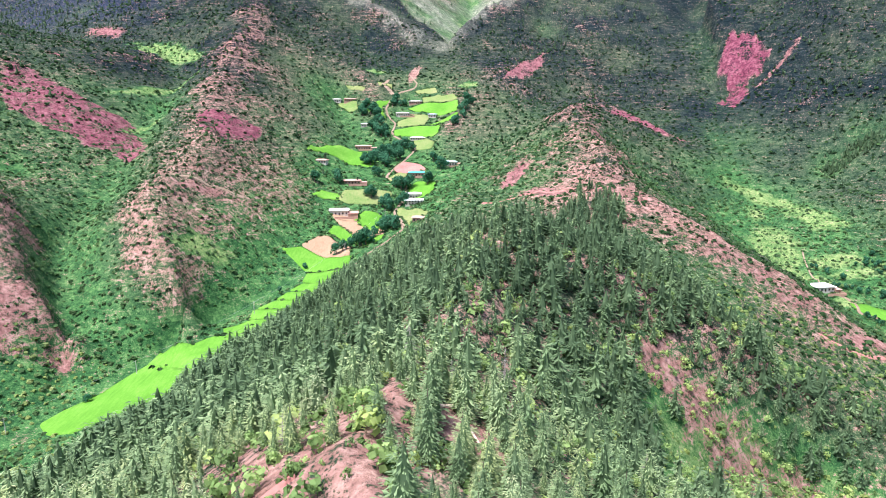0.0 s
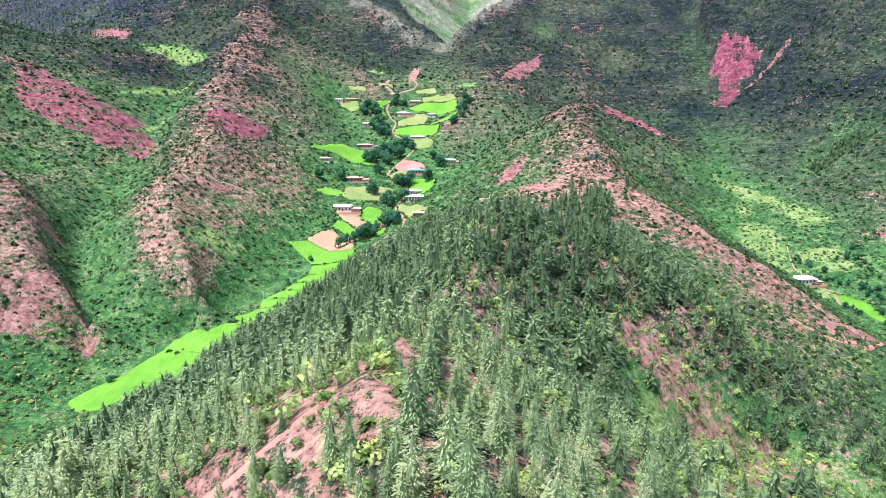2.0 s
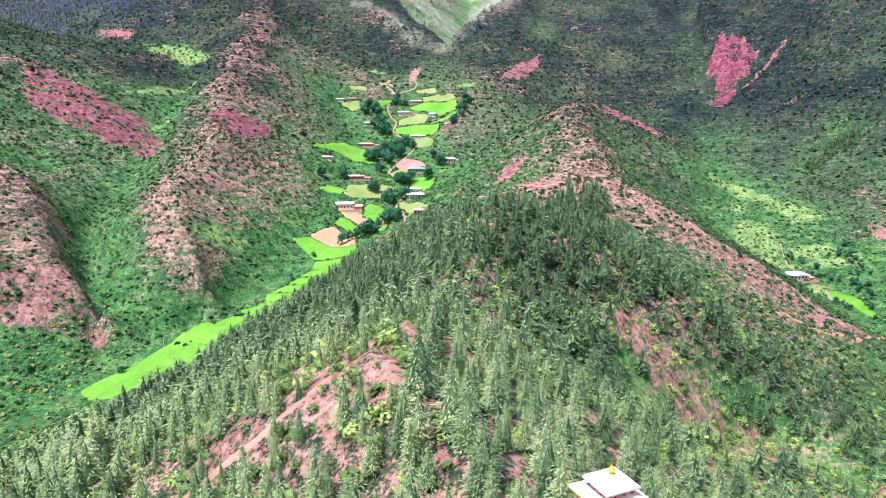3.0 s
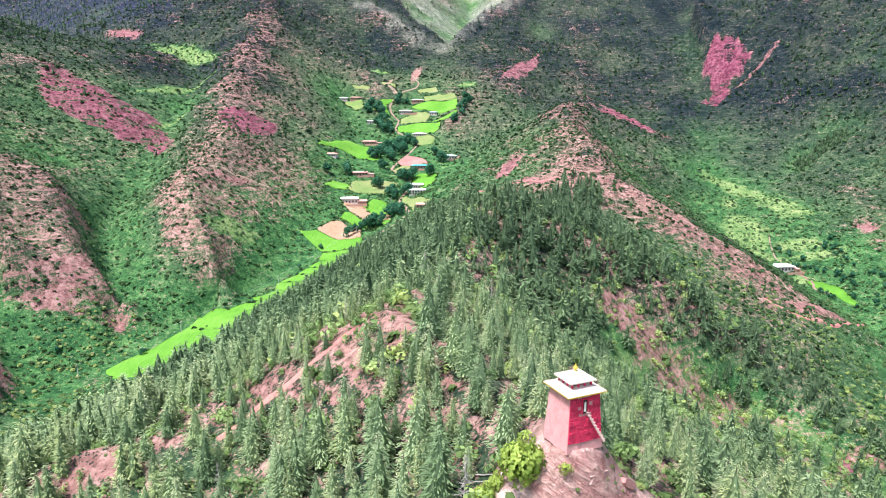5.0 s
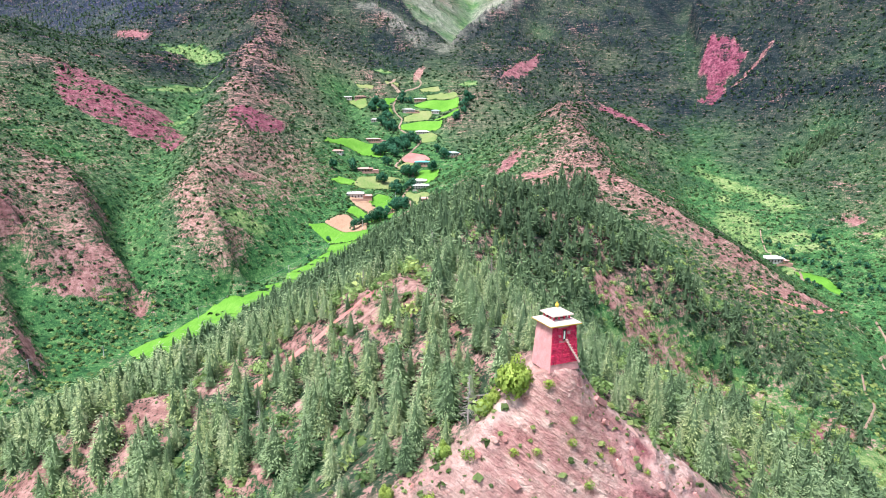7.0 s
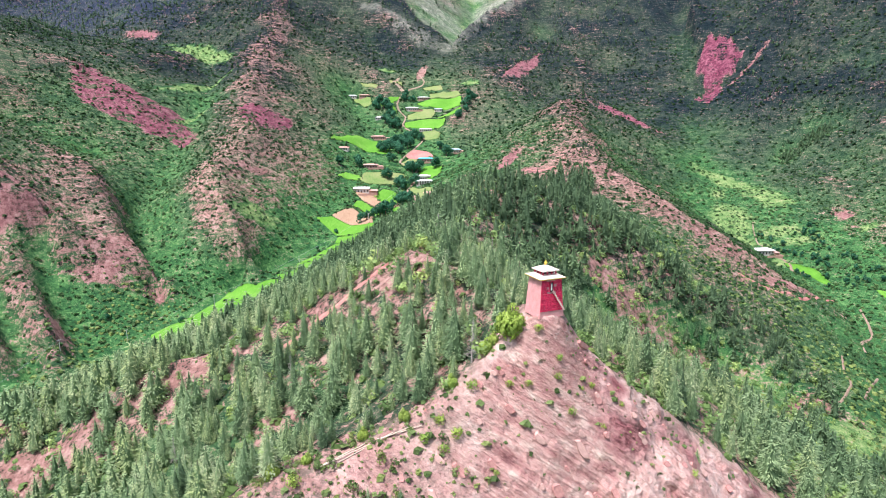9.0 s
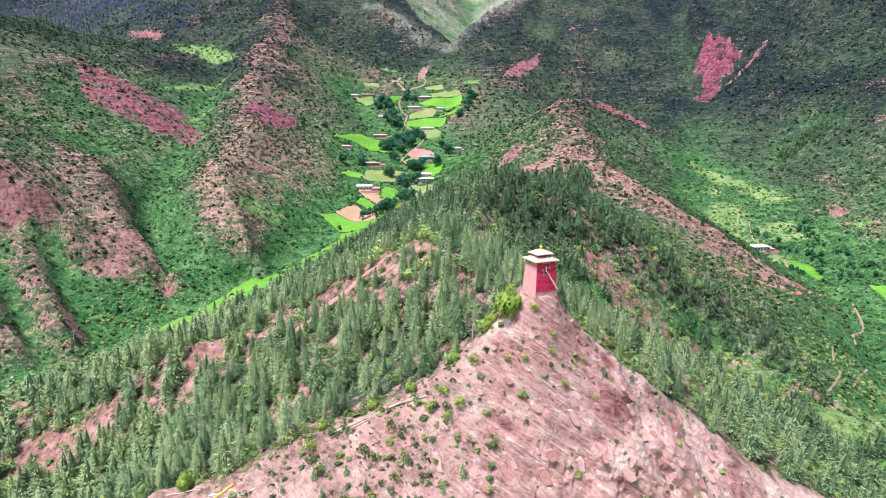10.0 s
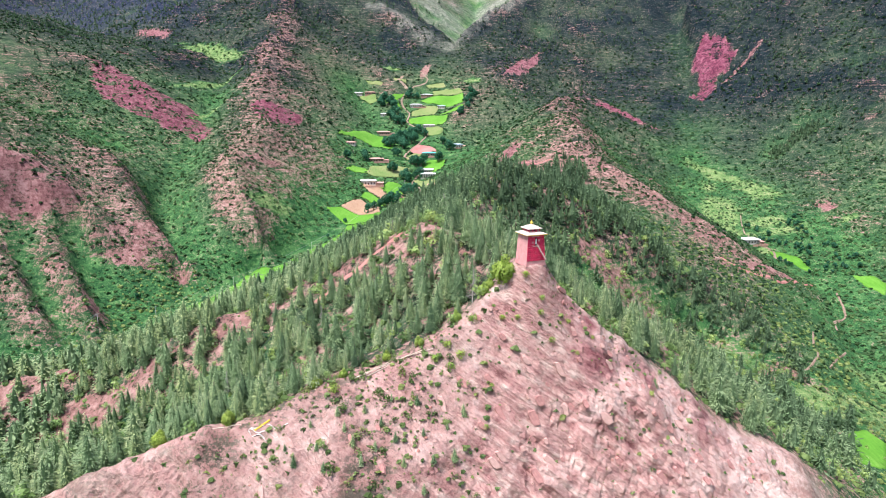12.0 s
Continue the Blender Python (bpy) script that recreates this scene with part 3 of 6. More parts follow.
# crests whose scrub is thin over bare earth: how far down the western and the eastern flank, how bare
BARE_CRESTS = [("pyramid_spur", 22, 125, 0.23), ("ochre_spur", 55, 14, 0.28), ("left_cliff", 60, 30, 0.2), ("forest_crest", 110, 45, 0.17), ("scree_spur", 70, 22, 0.26),
               ("red_spur", 45, 25, 0.2), ("slide_crest", 45, 45, 0.12), ("left_bank", 50, 30, 0.2), ("high_crest", 60, 35, 0.15),
               ("upper_rib", 20, 9, 0.34), ("lower_rib", 20, 9, 0.34)]


def flank(name, x, y, west, east):
    """1 on a crest, falling to 0 at the given reach down its western and its eastern flank."""
    line = sorted((q, p) for p, q, _ in CRESTS_AND_VALLEYS[name])
    reach = west + (east - west) * smooth(-12, 12, x - np.interp(y, [q for q, _ in line], [p for _, p in line]))
    return 1 - smooth(0.35, 1.0, (away(name, x, y) + min(16.0, 0.4 * west) * fbm(x / 24, y / 24, 3, 59)) / reach)


def upper_valley(x, y):
    """1 in the valley that opens behind the notch."""
    left, right = np.interp(y, [1105, 1160, 1230, 1290, 1400, 1550], [-2, -17, -62, -89, -113, -188]), np.interp(y, [1090, 1150, 1210, 1270, 1400], [3, 47, 87, 131, 208])
    return smooth(0, 14, x - left) * smooth(0, 14, right - x) * smooth(1110, 1160, y)


def open_flank(x, y):
    """1 on the thinly grown eastern flank of the ridge, 0 in the closed wood."""
    return smooth(16, 42, away("east_wood", x, y) + 10 * fbm(x / 20, y / 20, 3, 76)) * smooth(38, 72, x) * (1 - smooth(218, 240, y)) * smooth(45, 80, y) * smooth(8, 26, away("wood_spur", x, y))


def cover(x, y):
    """How bare, how red and how lush the ground is."""
    e = 4.0
    z = height(x, y)
    gx, gy = (spread(x + e, y) - spread(x - e, y)) / (2 * e), (spread(x, y + e) - spread(x, y - e)) / (2 * e)
    steep = np.hypot(gx, gy)
    proud = bilinear(RELIEF, -1100, -120, 7, x, y)
    valley = np.minimum(away("main_valley", x, y), away("side_valley", x, y))
    soil = 0.11 + 0.046 * np.clip(proud, -7, 7) + 0.30 * fbm(x / 60, y / 60, 4, 41) + 0.26 * fbm(x / 17, y / 17, 4, 43)
    soil = soil + 0.12 * smooth(0.3, 0.8, steep) - 0.35 * (1 - smooth(15, 70, valley))
    soil = soil - 0.2 * smooth(900, 1300, y) - 0.08 * smooth(520, 640, y)
    red = np.zeros_like(x) + 0.15 + 0.2 * fbm(x / 120, y / 120, 2, 47)
    soil = soil + 0.02 * inside(WOODED, x, y) 
    soil = soil - 0.32 * smooth(250, 420, x) * smooth(520, 700, y) - 0.25 * smooth(350, 600, -x) * smooth(750, 1000, y)
    for name, west, east, bare in BARE_CRESTS:
        soil = soil + bare * (1 - 0.55 * smooth(500, 640, y)) * flank(name, x, y, west, east) * np.where(x < -180, 1.0, smooth(280, 330, y))
    soil = np.minimum(soil, 0.5)
    soil = soil + 0.16 * flank("scree_spur", x, y, 80, 22) * smooth(280, 330, y)
    soil = soil + open_flank(x, y) * (0.38 + 0.55 * fbm(x / 16, y / 16, 3, 77))
    for cx, cy, rx, ry, turn, bare, r in SLIPS:
        b = blotch(x, y, cx, cy, rx, ry, turn)
        soil, red = soil + (bare - soil) * b, red + (r - red) * b
    wx, wy = x + 5 * fbm(x / 14, y / 14, 3, 63), y + 5 * fbm(x / 16, y / 16, 3, 65)
    for poly, bare, r in SCARS:
        b = inside(poly, wx, wy)
        soil, red = np.where(b, bare - 0.15 + 0.6 * fbm(x / 10, y / 10, 3, 69), soil), np.where(b, r, red)
    rock = cliffness(x, y)
    soil, red = np.maximum(soil, rock * 0.62), red + (0.15 - red) * rock
    lush = 0.35 + 0.5 * fbm(x / 90, y / 90, 3, 53) - 0.06 * np.clip(proud, -7, 6) + 0.42 * (1 - smooth(20, 110, valley)) * (1 - 0.6 * smooth(640, 800, y)) - 0.5 * smooth(500, 1000, y) + 0.42 * (1 - smooth(15, 75, away("side_valley", x, y))) * smooth(330, 480, y) * (1 - smooth(640, 780, y)) + 0.55 * (1 - smooth(25, 60, np.hypot(np.minimum(away("main_valley", x, y), away("left_terrace", x, y)), 0))) * smooth(380, 440, y) * (1 - smooth(880, 960, y))
    # the last term brightens the upper valley's turf, its sunlight painted as colour
    lush = np.minimum(lush, 1.0) + 0.5 * open_flank(x, y) + (0.6 + 0.7 * fbm(x / 26, y / 26, 3, 67)) * upper_valley(x, y)
    for cx, cy, rx, ry, turn in MEADOWS:
        b = blotch(x, y, cx, cy, rx, ry, turn, 0.5, 5)
        soil, lush = soil * (1 - b), lush + (1.65 - lush) * b
    return np.clip(soil, 0, 1.3), np.clip(red, 0, 1), np.clip(lush, 0, 1.6)


def heath_cloud_shade(x, y):
    """How far dark mountain scrub, with cloud shade painted into its colour, takes the place of turf."""
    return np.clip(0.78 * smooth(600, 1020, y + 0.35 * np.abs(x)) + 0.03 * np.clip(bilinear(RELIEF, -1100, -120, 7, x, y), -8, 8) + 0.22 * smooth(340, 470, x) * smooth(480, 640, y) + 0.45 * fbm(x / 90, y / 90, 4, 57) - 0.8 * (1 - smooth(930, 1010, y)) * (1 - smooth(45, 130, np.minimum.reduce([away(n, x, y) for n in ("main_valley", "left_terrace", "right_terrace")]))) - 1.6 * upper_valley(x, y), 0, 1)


def scree(x, y):
    """How far a pale colour covers the ground: stones on the notch walls, painted sunlight in the upper valley."""
    wall = (1 - smooth(0.3, 1.0, np.minimum(away("notch_slab", x, y) / 30, away("notch_right", x, y) / 22) + 0.5 * fbm(x / 16, y / 24, 3, 71)))
    beyond = upper_valley(x, y)
    return np.clip(0.38 * wall * (1 - beyond) * (1 + fbm(x / 9, y / 16, 3, 75)) + beyond * (0.42 + 0.6 * fbm(x / 40, y / 40, 3, 74)), 0, 1)


def crag(x, y, z):
    """Tilted beds and clefts of the cliff: how far the rock stands out along its normal."""
    b = 0.74 * x - 0.10 * y + 0.67 * z + 1.8 * fbm(x / 15, z / 15, 3, 151)
    u = 0.67 * x + 0.2 * y - 0.74 * z
    out = 0.0
    for size, long, amp, seed in ((5.2, 9.0, 1.7, 161), (2.3, 5.0, 1.1, 165), (1.3, 3.5, 0.6, 169)):
        bed = np.floor(b / size)
        fb = b / size - bed
        run = u / long + 7.3 * lattice(bed, bed * 0, seed)
        stand = value_noise(run, bed * 0.37 + 11, seed + 1) + 0.35 * np.round(3 * value_noise(run * 1.7, bed, seed + 2)) / 3
        out = out + amp * (stand - 0.67) + 0.45 * amp * (smooth(0, 0.3, fb) - fb)
    rough = np.clip(0.30 + 0.9 * smooth(-6, 34, x + 0.55 * (96 - z) + 10 * fbm(x / 14 + 3, z / 14, 2, 155)) + 0.5 * (1 - smooth(-75, -48, x)), 0, 1.1)
    return out * rough + 0.22 * fbm(u / 2.0, b / 2.0, 3, 157), rough


xs = steps((-2800, -1000, 120, 40), (-1000, -420, 30, 7), (-420, -130, 6, 2.5), (-130, -70, 1.5, 1.2), (-70, 100, 0.85, 0.85), (100, 120, 1.0, 1.3), (120, 200, 1.6, 2.4), (200, 560, 3, 5), (560, 1200, 7, 30), (1200, 2800, 40, 120))
ys = steps((-1000, -160, 100, 10), (-160, -45, 6, 2), (-45, 32, 0.75, 0.75), (32, 60, 0.8, 1.1), (60, 140, 1.2, 1.6), (140, 300, 1.8, 2.8), (300, 680, 3, 4), (680, 1150, 4.2, 7), (1150, 1700, 8, 20), (1700, 2600, 25, 70))
gx, gy = np.meshgrid(xs, ys)
gz = height(gx, gy)


def sheet(name, x, y, z):
    rows, cols = x.shape
    mesh = bpy.data.meshes.new(name)
    k = (np.arange(rows - 1)[:, None] * cols + np.arange(cols - 1)[None]).ravel()
    quads = np.stack([k, k + 1, k + cols + 1, k + cols], 1)
    mesh.vertices.add(rows * cols)
    mesh.vertices.foreach_set("co", np.stack([x, y, z], -1).ravel())
    mesh.loops.add(quads.size)
    mesh.loops.foreach_set("vertex_index", quads.ravel())
    mesh.polygons.add(len(quads))
    mesh.polygons.foreach_set("loop_start", np.arange(len(quads)) * 4)
    mesh.update(calc_edges=True)
    mesh.polygons.foreach_set("use_smooth", np.ones(len(quads), bool))
    return mesh


cliff = np.maximum(cliffness(gx, gy), 1 - smooth(4.5, 7.5, np.hypot(gx - 16.5, gy - 23.5)))
sy_, sx_ = np.gradient(gz, ys, xs)
slope = np.sqrt(1 + sx_**2 + sy_**2)
stands, rough = crag(gx, gy, gz)
proud = cliff * smooth(5, 26, np.hypot(gx - 16, gy - 24)) * stands
ground_mesh = sheet("ground", gx - proud * sx_ / slope, gy - proud * sy_ / slope, gz + proud / slope)
faceted = ((cliff * rough)[:-1, :-1] > 0.45).ravel()
ground_mesh.polygons.foreach_set("use_smooth", ~faceted)
soil_v, rock_v, lush_v = cover(gx.ravel(), gy.ravel())
# the last layer marks where blue haze is painted, far left
for attr, values in (("soil", soil_v), ("rock", rock_v), ("lush", lush_v), ("heath_cloud_shade", heath_cloud_shade(gx.ravel(), gy.ravel())), ("scree", scree(gx.ravel(), gy.ravel())), ("haze_blue", smooth(-380, -560, gx.ravel()) * smooth(960, 1150, gy.ravel()))):
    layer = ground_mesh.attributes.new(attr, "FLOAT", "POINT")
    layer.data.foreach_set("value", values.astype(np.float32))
steepness = np.hypot(sx_, sy_)
dusty = (1 - smooth(1.0, 1.9, steepness + 0.4 * fbm(gx / 9, gy / 9, 3, 78))) * (0.4 + 0.6 * smooth(-22, 4, gx))
edge_band = smooth(14, 5, away("east_edge", gx, gy) + 3 * fbm(gx / 8, gy / 8, 3, 79)) * smooth(22, 34, gx)
grown = smooth(6, -12, gx) * smooth(-40, -16, gy) * np.clip(0.6 + 0.8 * fbm(gx / 11, gy / 11, 3, 80), 0, 0.85)
for attr, values in (("dusty", dusty), ("crimson", edge_band), ("cliff", cliff * (1 - grown))):
    layer = ground_mesh.attributes.new(attr, "FLOAT", "POINT")
    layer.data.foreach_set("value", values.ravel().astype(np.float32))
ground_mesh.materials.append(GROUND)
ground = tagged(new("ground", ground_mesh), "steep scrubby mountain slopes of green turf and bare red earth", "hillside", kind="structure")
# ---- materials of the things ----
NEEDLES = foliage("spruce_needles", (0.14, 0.20, 0.115), (0.35, 0.45, 0.265), (0.54, 0.62, 0.40), 0.8)
WOODS = foliage("wood_needles", (0.13, 0.19, 0.11), (0.33, 0.43, 0.25), (0.51, 0.59, 0.38), 0.3)
SCRUB = foliage("scrub_leaves", (0.03, 0.068, 0.032), (0.075, 0.145, 0.062), (0.17, 0.25, 0.11), 0.05)
HEATHER = foliage("low_bush_leaves", (0.11, 0.165, 0.065), (0.24, 0.33, 0.125), (0.36, 0.44, 0.20), 0.2)
TUFT = foliage("grey_green_tufts", (0.12, 0.16, 0.06), (0.24, 0.31, 0.13), (0.38, 0.44, 0.22), 0.4)
WILLOW = foliage("willow_leaves", (0.17, 0.27, 0.06), (0.34, 0.47, 0.13), (0.48, 0.60, 0.22), 1.2)
SAPLING = foliage("sapling_leaves", (0.17, 0.25, 0.10), (0.36, 0.49, 0.20), (0.52, 0.63, 0.31), 0.3)
BROADLEAF = foliage("broad_leaves", (0.03, 0.11, 0.07), (0.07, 0.21, 0.13), (0.14, 0.30, 0.18), 0.5)
BARK = plain("bark", (0.16, 0.12, 0.10), 0.9, 0.4, 4.0, 0.03)
DEADWOOD = plain("grey_deadwood", (0.36, 0.33, 0.31), 0.9, 0.3, 4.0, 0.02)
PALE_LOG = plain("barked_log", (0.62, 0.52, 0.42), 0.8, 0.25, 4.0, 0.02)
STONE = plain("red_boulder", (0.44, 0.22, 0.18), 0.9, 0.3, 1.2, 0.08)
LEDGE = plain("bedded_red_rock", (0.46, 0.24, 0.215), 0.95, 0.35, 0.5, 0.12)
LEDGE_PALE = plain("bedded_cream_rock", (0.54, 0.345, 0.30), 0.95, 0.3, 0.5, 0.12)
RED_WASH = plain("pink_limewashed_masonry", (0.68, 0.34, 0.33), 0.9, 0.2, 0.9, 0.06)
RED_PAINT = plain("crimson_painted_stone", (0.66, 0.05, 0.115), 0.75, 0.4, 1.6, 0.05)
CREAM = plain("cream_painted_roof", (0.66, 0.56, 0.49), 0.7, 0.1, 1.0, 0.02)
DARK_VOID = plain("dark_timber", (0.05, 0.03, 0.028), 0.8, 0.3, 3.0, 0.01)
GILT = plain("gilded_copper", (0.85, 0.62, 0.10), 0.35, 0.1, 3.0, 0.005, 0.6)
GREYWOOD = plain("weathered_plank", (0.50, 0.36, 0.32), 0.85, 0.3, 2.0, 0.02)
WHITE_WALL = plain("whitewashed_wall", (0.68, 0.62, 0.56), 0.9, 0.18, 0.5, 0.04)
EARTH_WALL = plain("rammed_earth_wall", (0.46, 0.28, 0.22), 0.9, 0.25, 0.5, 0.06)
WHITE_ROOF = plain("white_sheet_roof", (0.80, 0.80, 0.78), 0.6, 0.08, 0.3, 0.02)
BLUE_ROOF = plain("pale_blue_sheet_roof", (0.50, 0.68, 0.74), 0.5, 0.1, 0.3, 0.02)
TEAL_ROOF = plain("turquoise_sheet_roof", (0.10, 0.52, 0.55), 0.5, 0.1, 0.3, 0.02)
PINK_ROOF = plain("dried_clay_roof", (0.55, 0.33, 0.28), 0.9, 0.2, 0.3, 0.03)
PANE = plain("dark_window", (0.05, 0.055, 0.06), 0.25, 0.2, 1.0, 0.0)
CLOTH = plain("white_cloth", (0.78, 0.76, 0.72), 0.9, 0.08, 3.0, 0.01)
YELLOW_CLOTH = plain("yellow_cloth", (0.70, 0.50, 0.06), 0.9, 0.1, 3.0, 0.01)
CONCRETE = plain("grey_concrete_pole", (0.55, 0.54, 0.52), 0.8, 0.12, 2.0, 0.01)
WIRE = plain("power_cable", (0.35, 0.36, 0.36), 0.6, 0.1, 2.0, 0.0)


def turf(name, dark, mid, light, scale=0.25, relief=0.25):
    """A tilled or grown field, mottled in plan and streaked along its furrows."""
    m, nodes, links, bsdf = material(name, 0.9)
    where = nodes.new("ShaderNodeTexCoord").outputs["Object"]
    wide, small = noise_at(nodes, links, where, 0.04, 4), noise_at(nodes, links, where, scale * 4, 4)
    stretch = node(nodes, "ShaderNodeMapping", Scale=(0.5, 0.06, 0.5), Rotation=(0, 0, 0.5))
    links.new(where, stretch.inputs["Vector"])
    rows = noise_at(nodes, links, stretch.outputs["Vector"], 1.6, 2)
    both = maths(nodes, links, "ADD", maths(nodes, links, "MULTIPLY", wide, 0.45),
                 maths(nodes, links, "ADD", maths(nodes, links, "MULTIPLY", small, 0.25), maths(nodes, links, "MULTIPLY", rows, 0.3)))
    links.new(ramp(nodes, links, both, [(0.34, dark), (0.5, mid), (0.66, light)]), bsdf.inputs["Base Color"])
    bump(nodes, links, bsdf, small, 0.6, relief)
    return m


CROP = turf("young_barley", (0.07, 0.21, 0.025), (0.11, 0.29, 0.035), (0.18, 0.35, 0.07))
STUBBLE = turf("yellowing_field", (0.11, 0.21, 0.055), (0.19, 0.25, 0.09), (0.29, 0.28, 0.14))
TILLED = turf("ploughed_earth", (0.28, 0.18, 0.115), (0.37, 0.245, 0.16), (0.44, 0.30, 0.20))
MEADOW = turf("grazed_meadow", (0.14, 0.33, 0.05), (0.22, 0.42, 0.09), (0.32, 0.48, 0.15))
CLAY = turf("red_clay", (0.32, 0.13, 0.115), (0.42, 0.195, 0.17), (0.48, 0.26, 0.215))
DUST = turf("dust_road", (0.19, 0.135, 0.10), (0.28, 0.21, 0.155), (0.37, 0.285, 0.22))


# ---- building helpers ----
def part(name, bm, mat, parent, label=""):
    """Link a bmesh as one mesh object under a thing or a part."""
    mesh = bpy.data.meshes.new(name)
    bm.to_mesh(mesh)
    bm.free()
    if mat:
        mesh.materials.append(mat)
    ob = new(name, mesh)
    ob.parent = parent
    return tagged(ob, label)


def thing(name, at, label, category, group="", turn=0.0, lean=0.0):
    ob = new(name)
    ob.matrix_world = pose(*at, lean, 0, turn)
    return tagged(ob, label, category, group)


def from_arrays(name, verts, quads, mat, tone=0.5):
    """A mesh of quads from arrays."""
    verts, quads = np.asarray(verts, np.float32), np.asarray(quads, np.int32)
    mesh = bpy.data.meshes.new(name)
    mesh.vertices.add(len(verts))
    mesh.vertices.foreach_set("co", verts.ravel())
    mesh.loops.add(quads.size)
    mesh.loops.foreach_set("vertex_index", quads.ravel())
    mesh.polygons.add(len(quads))
    mesh.polygons.foreach_set("loop_start", np.arange(len(quads)) * quads.shape[1])
    mesh.update(calc_edges=True)
    mesh.materials.append(mat)
    layer = mesh.attributes.new("tone", "FLOAT", "POINT")
    layer.data.foreach_set("value", (np.zeros(len(verts)) + tone).astype(np.float32))
    return mesh


def box(bm, x0, x1, y0, y1, z0, z1, taper=0.0, m=None):
    """A box, its top drawn in by taper on every side, bevelled a little."""
    t = taper
    corners = ((x0, y0, z0), (x1, y0, z0), (x1, y1, z0), (x0, y1, z0), (x0 + t, y0 + t, z1), (x1 - t, y0 + t, z1), (x1 - t, y1 - t, z1), (x0 + t, y1 - t, z1))
    v = [bm.verts.new(m @ Vector(p) if m else p) for p in corners]
    for f in ((3, 2, 1, 0), (4, 5, 6, 7), (0, 1, 5, 4), (1, 2, 6, 5), (2, 3, 7, 6), (3, 0, 4, 7)):
        bm.faces.new([v[i] for i in f])
    return bm


def rod(bm, a, b, r0, r1, sides=7, wobble=0.0, seed=0):
    """A tapered round pole from a to b, a little crooked if wobble."""
    rng = random.Random(seed)
    a, b = Vector(a), Vector(b)
    along = (b - a).normalized()
    side = along.orthogonal().normalized()
    up = along.cross(side)
    rings, n = [], 5 if wobble else 1
    for k in range(n + 1):
        f = k / n
        c = a.lerp(b, f) + (side * rng.uniform(-1, 1) + up * rng.uniform(-1, 1)) * wobble * (0 < k < n)
        r = r0 + (r1 - r0) * f
        rings.append([bm.verts.new(c + (side * math.cos(q) + up * math.sin(q)) * r) for q in (2 * math.pi * i / sides for i in range(sides))])
    for p, q in zip(rings[:-1], rings[1:]):
        for i in range(sides):
            bm.faces.new((p[i], p[(i + 1) % sides], q[(i + 1) % sides], q[i]))
    bm.faces.new(rings[0][::-1])
    bm.faces.new(rings[-1])
    return bm


def on_ground(x, y, sink=0.0):
    return (x, y, float(height(np.array([x]), np.array([y]))[0]) - sink)
# ---- the red shrine tower on the rock ----
TOWER = (16.3, 23.4, 116.0)


